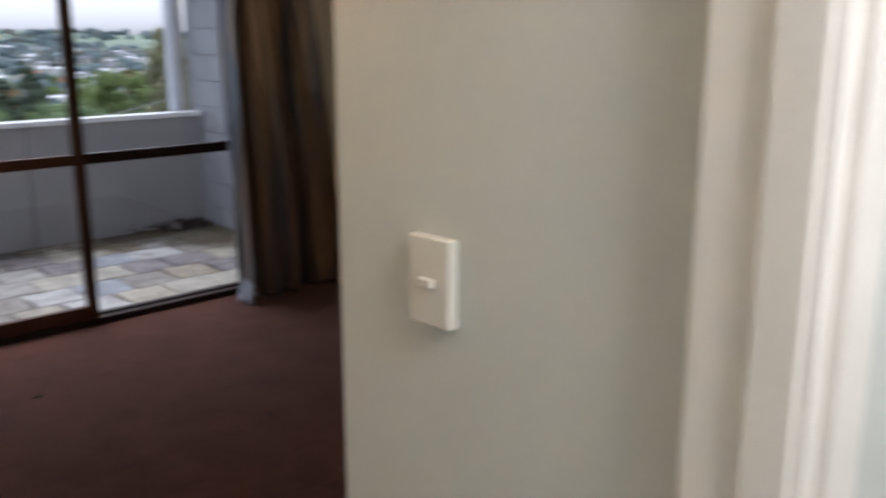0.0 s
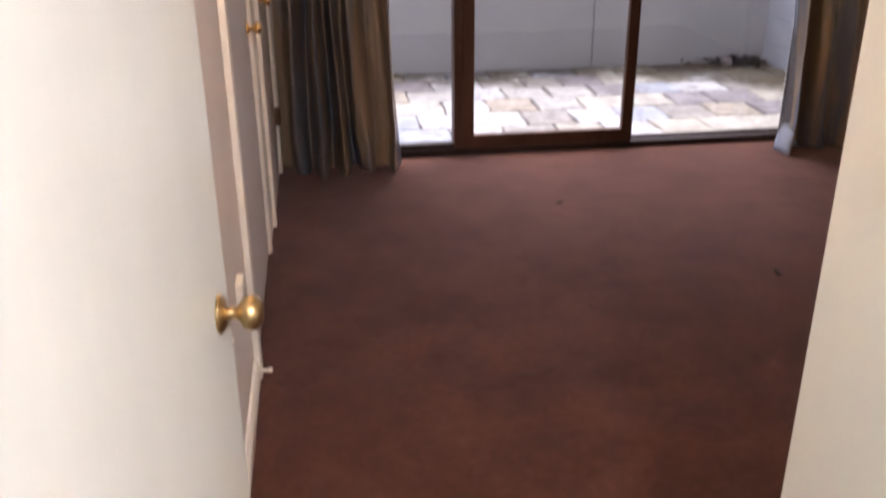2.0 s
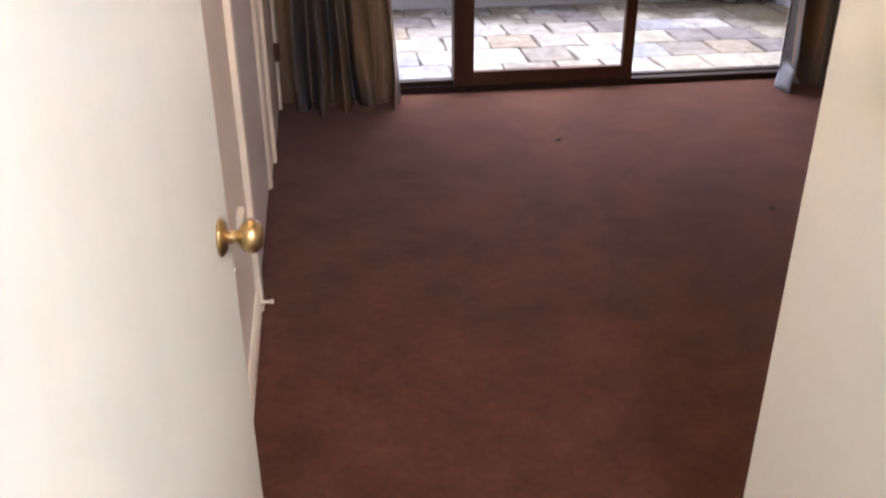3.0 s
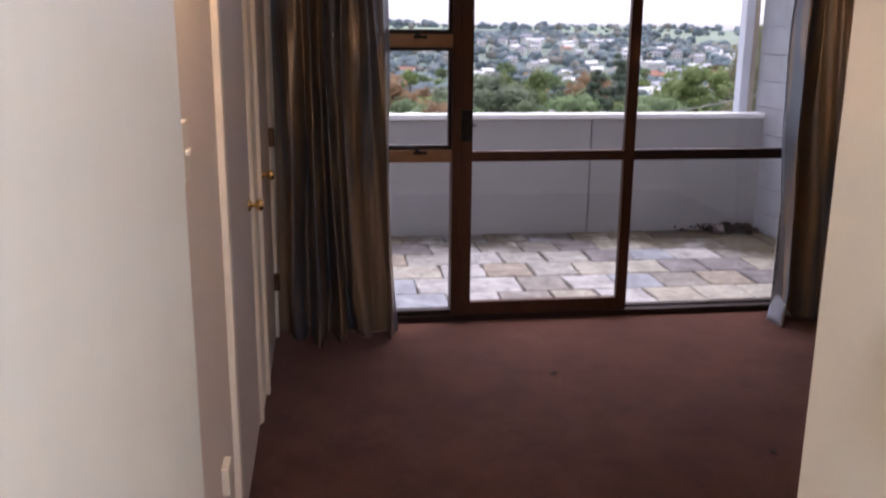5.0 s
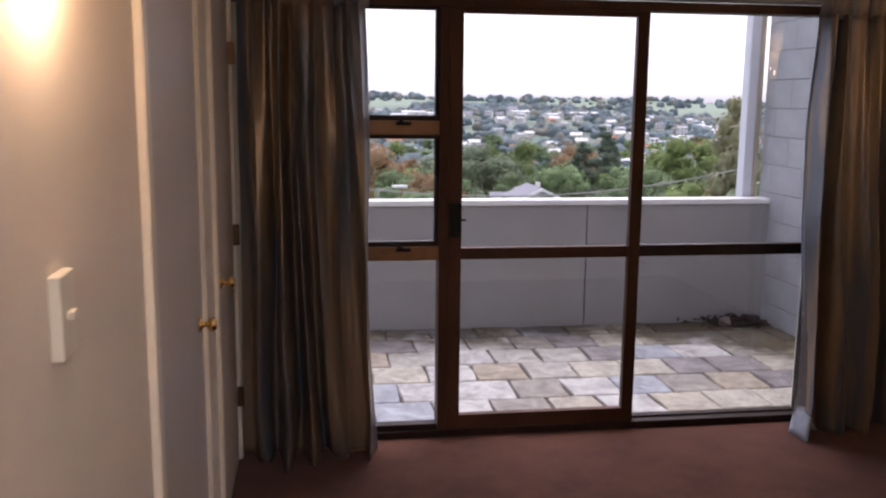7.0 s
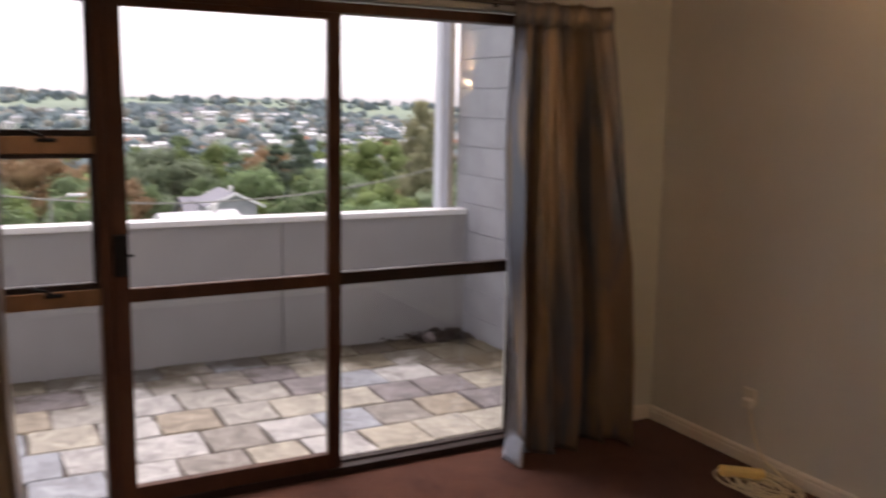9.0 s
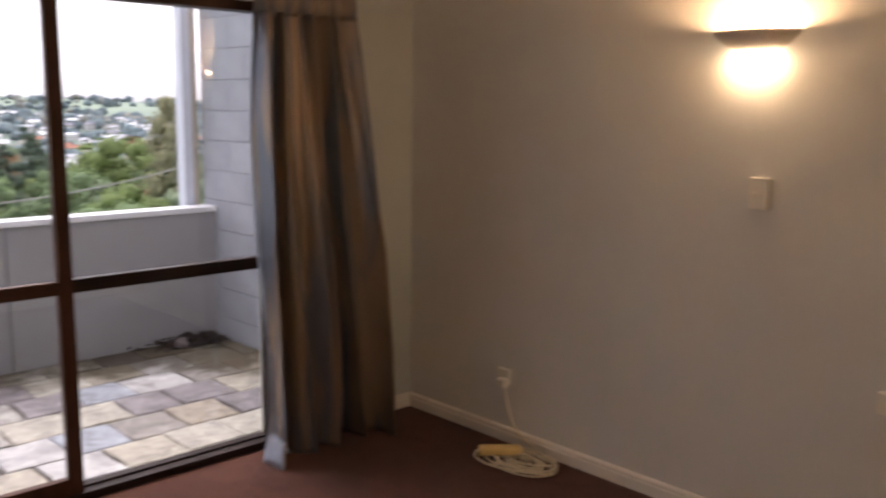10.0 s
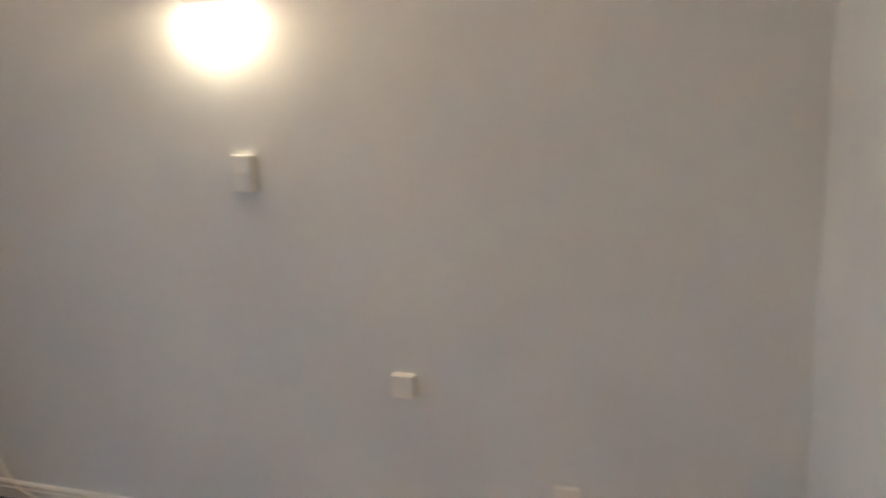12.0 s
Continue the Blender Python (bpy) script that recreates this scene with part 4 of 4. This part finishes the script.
def make_tree(kind, material, seed):
    """A tree of height 1 to be scaled: tapered trunk with limbs, and a crown of leaf clumps."""
    r = random.Random(seed)
    t = thing(kind, "", "")
    bm = bmesh.new()
    lean = r.uniform(-0.03, 0.03)
    rings = []
    for k in range(7):
        z = k / 6 * 0.62
        rad = 0.028 * (1 - 0.75 * k / 6)
        rings.append([bm.verts.new((lean * z * 3 + rad * math.cos(a * 1.047), rad * math.sin(a * 1.047), z - 0.02)) for a in range(6)])
    for a, b in zip(rings, rings[1:]):
        for i in range(6):
            bm.faces.new((a[i], a[(i + 1) % 6], b[(i + 1) % 6], b[i]))
    lobes = []
    tall = kind in ("conifer_tree", "tall_poplar_tree")
    if tall:
        for k in range(14):
            f = k / 13
            wdt = (0.20 * (1 - f) + 0.035) if kind == "conifer_tree" else (0.10 + 0.08 * math.sin(math.pi * min(1, f * 0.9 + 0.1)))
            for q in range(3 if f < 0.8 else 2):
                a = r.uniform(0, 6.28)
                q2 = r.uniform(0.45, 0.85)
                lobes.append(((wdt * q2 * math.cos(a), wdt * q2 * math.sin(a), 0.2 + 0.74 * f), wdt * r.uniform(0.38, 0.62)))
    else:
        for k in range(21):
            a, e = r.uniform(0, 6.28), r.uniform(0.1, 1.0)
            rr = 0.30 * math.sqrt(1 - (e * 0.75) ** 2) * r.uniform(0.5, 1.0)
            lobes.append(((rr * math.cos(a), rr * math.sin(a), 0.40 + 0.42 * e * r.uniform(0.7, 1.05)), r.uniform(0.07, 0.135)))
    for c, rad in lobes[:6]:
        tube(bm, [(lean, 0, 0.28), tuple(0.5 * p + 0.5 * q for p, q in zip((lean, 0, 0.38), c)), c], 0.008, 4)
    part("trunk", bm, M_BARK, t)
    bm = bmesh.new()
    for i, (c, rad) in enumerate(lobes):
        blob(bm, c, rad * 0.72, seed * 3 + i)
    verts = []
    faces = []
    for c, rad in lobes:
        for q in range(135):
            d = Vector((r.gauss(0, 1), r.gauss(0, 1), r.gauss(0.2, 1))).normalized()
            p = Vector(c) + Vector((d.x, d.y, d.z * 0.85)) * rad * r.uniform(0.55, 1.35)
            s = r.uniform(0.008, 0.019) * (0.8 if tall else 1)
            u = Vector((r.gauss(0, 1), r.gauss(0, 1), r.gauss(0, 1))).normalized()
            w = u.cross(d).normalized()
            u = (w.cross(d) + d * r.uniform(-0.5, 0.5)).normalized()
            quad = [bm.verts.new(p + s * (a * u + b * w)) for a, b in ((-1, -0.6), (0.4, -1), (1, 0.3), (-0.3, 0.9))]
            bm.faces.new(quad)
    part("crown", bm, material, t, smooth=True)
    return t


LABELS = {"broadleaf_tree": ("round-crowned green broadleaf tree standing in a garden below", "tree"), "conifer_tree": ("dark green conifer with a pointed crown", "tree"),
          "willow_tree": ("spreading yellow-green tree with soft drooping foliage", "tree"), "autumn_tree": ("tree in thinning reddish-brown autumn leaf", "tree"),
          "olive_tree": ("grey-green broadleaf tree with an open crown", "tree"), "tall_poplar_tree": ("tall narrow tree with yellowing autumn foliage", "tree")}
KINDS = [("broadleaf_tree", 0), ("conifer_tree", 1), ("willow_tree", 2), ("autumn_tree", 3), ("olive_tree", 4), ("tall_poplar_tree", 5)]
TREES = {}
for ki, (kind, mi) in enumerate(KINDS):
    TREES[kind] = []
    for v in range(2):
        t = make_tree(kind, M_GREENS[mi], 10 * ki + v + 1)
        tagged(t, LABELS[kind][0], "tree", "trees in the valley")
        TREES[kind].append(t)


def plant(kind, x, y, h, w=1.0, seed=0):
    r = random.Random(seed + int(x * 7 + y * 13))
    src = TREES[kind][r.randrange(2)]
    m = Matrix.Translation((x, y, ground(x, y) - 0.2)) @ Matrix.Rotation(r.uniform(0, 6.28), 4, "Z") @ Matrix.Diagonal((h * w, h * w, h, 1))
    return copy_thing(src, m)


HOUSES_AT = []
rnd = random.Random(21)


def house(w, d, h, wall_m, roof_m, rise, label):
    """A gabled house with storeys, windows, a chimney and eaves."""
    t = thing("house", label, "house", "houses in the valley")
    bm = boxes(((-w / 2, -d / 2, -2.5), (w / 2, d / 2, h)))
    for s in (-1, 1):
        a = [bm.verts.new(p) for p in ((s * w / 2, -d / 2, h), (s * w / 2, d / 2, h), (s * w / 2, 0, h + rise))]
        bm.faces.new(a)
    part("wall", bm, wall_m, t)
    bm = bmesh.new()
    o, th = 0.45, 0.14
    for s in (-1, 1):
        lo = h - rise * o / (d / 2)
        p = [(-w / 2 - o, s * (d / 2 + o), lo), (w / 2 + o, s * (d / 2 + o), lo), (w / 2 + o, 0, h + rise), (-w / 2 - o, 0, h + rise)]
        q = [bm.verts.new(v) for v in p] + [bm.verts.new((v[0], v[1], v[2] + th)) for v in p]
        for f in ((0, 1, 2, 3), (4, 5, 6, 7), (0, 1, 5, 4), (1, 2, 6, 5), (2, 3, 7, 6), (3, 0, 4, 7)):
            bm.faces.new([q[i] for i in f])
    bmesh.ops.recalc_face_normals(bm, faces=bm.faces)
    part("roof", bm, roof_m, t)
    part("chimney", boxes(((w * 0.22, -0.15, h), (w * 0.22 + 0.32, 0.17, h + rise + 0.5))), M_HOUSE[0], t)
    n = max(2, int(w // 3.2))
    for lvl in range(max(1, int(h // 2.6))):
        for i in range(n):
            x = -w / 2 + (i + 0.5) * w / n
            z = 0.9 + lvl * 2.7
            part("window", boxes(((x - 0.7, -d / 2 - 0.05, z), (x + 0.7, -d / 2 + 0.02, z + 1.2))), M_PANE_DARK, t)
    return t


MODELS = [house(12, 8, 3.2, M_HOUSE[0], M_ROOFS[0], 2.2, "white weatherboard house with a pale iron roof among trees"),
          house(10, 8, 5.4, M_HOUSE[0], M_ROOFS[1], 2.4, "two-storey white house with a grey slate roof among trees"),
          house(14, 9, 2.9, M_HOUSE[1], M_ROOFS[2], 2.4, "low cream house with a terracotta roof among trees"),
          house(11, 9, 5.2, M_HOUSE[0], M_ROOFS[3], 1.6, "two-storey white house with a grey iron roof on the slope"),
          house(22, 12, 5.0, M_HOUSE[0], M_ROOFS[0], 1.2, "long white building with a low pale roof on the slope")]
first = set()


def settle(i, x, y, turn):
    m = Matrix.Translation((x, y, ground(x, y) + 0.3)) @ Matrix.Rotation(turn, 4, "Z") @ Matrix.Scale(0.72, 4)
    HOUSES_AT.append((x, y))
    if i not in first:
        first.add(i)
        MODELS[i].matrix_basis = m
        return MODELS[i]
    return copy_thing(MODELS[i], m)


# the near gabled house below the balcony, with a pale-roofed one in front
near = house(4, 3.4, 6.3, M_ROOFS[3], M_ROOFS[1], 0.78, "gabled house with grey slate roof and white barge boards")
near.location = (17.6, 63.0, -12.1)
near.rotation_euler = (0, 0, radians(-90))
for s in (-1, 1):
    barge = bmesh.new()
    for x in (2.47, 2.56):
        for q, z in ((0.0, 7.02), (0.0, 7.24), (s * 2.2, 6.01), (s * 2.2, 6.23)):
            barge.verts.new((x, q, z))
    v = list(barge.verts)
    for f in ((0, 1, 3, 2), (4, 5, 7, 6), (0, 1, 5, 4), (1, 3, 7, 5), (3, 2, 6, 7), (2, 0, 4, 6)):
        barge.faces.new([v[k] for k in f])
    part("barge_board", barge, M_CAP, near)
wing = house(2.4, 6.0, 4.7, M_HOUSE[1], M_ROOFS[1], 1.6, "house wing with a grey slate roof and pale chimney")
wing.location = (16.7, 68.0, -12.3)
pale = house(3.6, 4.2, 6.35, M_HOUSE[0], M_ROOFS[0], 0.9, "low white house with a pale iron roof")
pale.location = (11.6, 46.0, -11.75)
pale.rotation_euler = (0, 0, radians(8))

for i in range(250):
    y = 230 + 420 * rnd.random() ** 0.9
    x = y * rnd.uniform(0.0, 0.66) + rnd.uniform(-8, 8)
    if any(abs(x - a) < 9.5 and abs(y - b) < 10 for a, b in HOUSES_AT):
        continue
    settle(rnd.choice((0, 0, 1, 2, 3, 3, 4)), x, y, rnd.uniform(-0.7, 0.7))
for x, y in ((36, 120), (62, 135), (30, 165), (50, 180), (85, 170), (22, 190), (70, 200)):
    settle(rnd.choice((0, 1, 3)), x, y, rnd.uniform(-0.6, 0.6))

# chosen trees, then a scatter
for kind, x, y, h, w in (("tall_poplar_tree", 37.5, 70, 15.0, 0.8), ("olive_tree", 41.5, 74, 12.0, 0.6), ("willow_tree", 30.5, 62, 8.3, 1.3), ("willow_tree", 22.5, 52, 7.2, 1.3),
                         ("autumn_tree", 10.2, 70, 10.5, 0.9), ("broadleaf_tree", 7.5, 62, 9.2, 1.1), ("broadleaf_tree", 12.5, 74, 9.5, 1.0), ("conifer_tree", 34, 95, 14, 1.1),
                         ("willow_tree", 46, 102, 13.5, 1.2), ("willow_tree", 52, 96, 11, 1.3), ("conifer_tree", 30, 90, 12, 1.2), ("olive_tree", 22, 105, 13, 1.2),
                         ("willow_tree", 26, 112, 14, 1.0), ("olive_tree", 16, 100, 13.5, 1.1), ("autumn_tree", 6.5, 95, 14, 1.1), ("autumn_tree", 38, 118, 13, 1.0),
                         ("conifer_tree", 60, 110, 13, 1.2), ("broadleaf_tree", 4.5, 45, 6.5, 1.0), ("broadleaf_tree", 27, 58, 8.0, 1.2), ("olive_tree", 36, 60, 9.5, 1.2)):
    plant(kind, x, y, h, w)
for i in range(330):
    y = 75 + 330 * rnd.random() ** 1.3
    x = y * rnd.uniform(-0.04, 0.72) + rnd.uniform(-4, 4)
    if any(abs(x - a) < 8 and -16 < y - b < 6 for a, b in HOUSES_AT):
        continue
    plant(rnd.choice(("broadleaf_tree", "broadleaf_tree", "olive_tree", "willow_tree", "conifer_tree", "autumn_tree", "olive_tree", "olive_tree", "broadleaf_tree", "willow_tree", "broadleaf_tree")), x, y, rnd.uniform(5, 11), rnd.uniform(0.9, 1.3), i)
for group in TREES.values():
    for t in group:
        for c in list(t.children_recursive) + [t]:
            bpy.data.objects.remove(c)


def far_woods(name, label, material, seed, share):
    """Hedges, copses and garden trees of the far slopes and the ridge, in one mesh of lumpy clumps."""
    r = random.Random(seed)
    base = bmesh.new()
    bmesh.ops.create_icosphere(base, subdivisions=2, radius=1.0)
    bv = [v.co.copy() for v in base.verts]
    bf = [[v.index for v in f.verts] for f in base.faces]
    base.free()
    verts, faces = [], []
    for i in range(int(6500 * share)):
        kind = r.random()
        if kind < 0.09:
            y = r.uniform(900, 985)
            x = y * r.uniform(-0.15, 0.8)
            if noise.noise(Vector((x * 0.006, 3.0, 0))) < 0.0 and r.random() < 0.8:
                continue
            s = r.uniform(0.6, 1.7)
        elif kind < 0.33:
            y = r.uniform(640, 900)
            x = y * r.uniform(-0.15, 0.8)
            if noise.noise(Vector((x * 0.012, y * 0.02, 5.0))) < 0.05:
                continue
            s = r.uniform(1.8, 4.5)
        else:
            y = r.uniform(230, 680)
            x = y * r.uniform(-0.1, 0.78)
            if any(abs(x - a) < 8 and -26 < y - b < 4 for a, b in HOUSES_AT) and r.random() < 0.9:
                continue
            s = r.uniform(1.4, 3.3)
        o = len(verts)
        c = Vector((x, y, ground(x, y) + s * 0.5))
        q = r.uniform(0, 50)
        tall = r.uniform(0.8, 1.6)
        for v in bv:
            d = 1 + 0.6 * noise.noise(v * 1.9 + Vector((q, 0, 0))) + 0.4 * noise.noise(v * 4.7 + Vector((0, q, 0)))
            verts.append(c + Vector((v.x * s * 1.15, v.y * s * 1.0, v.z * s * 0.8 * tall)) * d)
        faces.extend([[k + o for k in f] for f in bf])
    me = bpy.data.meshes.new(name)
    me.from_pydata(verts, [], faces)
    me.materials.append(material)
    me.polygons.foreach_set("use_smooth", [True] * len(faces))
    tagged(new(name, me), label, "woodland", kind="stuff")


far_woods("far_woods", "trees and hedges on the far side of the valley, tinted blue-green by painted haze", M_FAR_WOODS[0], 8, 0.5)
far_woods("far_woods", "dark haze-tinted evergreen clumps among the far houses", M_FAR_WOODS[1], 9, 0.3)
far_woods("far_woods", "brown autumn trees among the far houses, paled by painted haze", M_FAR_WOODS[2], 10, 0.2)

# power line, pole and street lamp
line = thing("power_cable", "thin overhead power cable sagging across the valley view", "power cable", at=(0, 0, 0))
pts = []
for i in range(40):
    s = -14 + 46 * i / 39
    pts.append((s + 8.5, 30 + 0.1 * s, -2.1 + 0.0105 * (s * s) * 1.0))
part("cable", tube(bmesh.new(), pts, 0.030, 5), M_CONCRETE, line)
lamp = thing("street_lamp", "grey street lamp pole with a pale lamp head", "street lamp", at=(3.3, 34, ground(3.3, 34)))
top = -2.15 - lamp.location.z
part("pole", lathe(bmesh.new(), [(0.09, 0), (0.05, top)], 10), M_CONCRETE, lamp)
part("arm", tube(bmesh.new(), [(0, 0, top - 0.1), (0.5, 0, top), (0.9, 0, top + 0.03)], 0.03, 6), M_CONCRETE, lamp)
part("lamp_head", boxes(((0.6, -0.12, top), (1.25, 0.12, top + 0.12)), bevel=0.04, segments=2), M_CAP, lamp)


# ---- pieces of paving and walling ----
def stones():
    r = random.Random(17)
    rows_y = [0.123, 0.42, 0.735, 1.05, 1.36, 1.665, 1.918]
    joints = [(0.99, 1.30, 1.61, 1.89, 2.20, 2.50, 2.79), (0.84, 1.14, 1.47, 1.77, 2.07, 2.36, 2.66, 2.95), (1.31, 1.62, 1.92, 2.23, 2.52, 2.79, 3.12),
              (0.84, 1.20, 1.48, 1.78, 2.08, 2.39, 2.67), (1.03, 1.37, 1.67, 1.94, 2.24, 2.56, 2.87), (1.17, 1.49, 1.79, 2.12, 2.42, 2.75)]
    bed = bpy.data.objects["paving_bed"]
    for y0, y1, known in zip(rows_y, rows_y[1:], joints):
        cuts = list(known)
        while cuts[0] > -0.9:
            cuts.insert(0, cuts[0] - r.uniform(0.27, 0.36))
        while cuts[-1] < BX - 0.3:
            cuts.append(cuts[-1] + r.uniform(0.27, 0.36))
        cuts = [c for c in cuts if c < BX - 0.06] + [BX - 0.01]
        for x, x1 in zip(cuts, cuts[1:]):
            g = 0.0055
            a, b = x + g, x1 - g
            c, d = y0 + g, y1 - g
            cx, cy = (a + b) / 2, (c + d) / 2
            bm = bmesh.new()
            jit = lambda: r.uniform(-0.012, 0.012)
            out = []
            for px, py in ((a, c), (cx, c), (b, c), (b, cy), (b, d), (cx, d), (a, d), (a, cy)):
                out.append((px - cx + jit(), py - cy + jit() * 0.7))
            top = r.uniform(-0.0025, 0.0025)
            tilt = r.uniform(-0.008, 0.008)
            v0 = [bm.verts.new((p, q, -0.012)) for p, q in out]
            v1 = [bm.verts.new((p, q, 0.000)) for p, q in out]
            v2 = [bm.verts.new((p * 0.965, q * 0.955, 0.006 + top + tilt * p)) for p, q in out]
            for A, B in ((v0, v1), (v1, v2)):
                for k in range(8):
                    bm.faces.new((A[k], A[(k + 1) % 8], B[(k + 1) % 8], B[k]))
            bm.faces.new(v2)
            ob = new("paving_stone", mesh_from("paving_stone", bm, M_STONE))
            ob.parent = bed
            ob.location = (cx, cy, BF - 0.006)


def block_wall():
    core = bpy.data.objects["block_wall_core"]
    meshes = {}
    for row in range(14):
        z0 = -0.02 + row * 0.2
        y = 0.125 - (0.2 if row % 2 else 0.0)
        while y < PY + 0.14:
            a, b = max(0.125, y), min(y + 0.3985, PY + 0.148)
            if b - a > 0.04:
                key = round(b - a, 3)
                if key not in meshes:
                    meshes[key] = mesh_from("block", boxes(((-0.006, 0, 0), (0.012, b - a, 0.1965)), bevel=0.002), M_BLOCK)
                ob = new("block", meshes[key])
                ob.parent = core
                ob.location = (BX + 0.002, a, z0)
            y += 0.4
    return


stones()
block_wall()
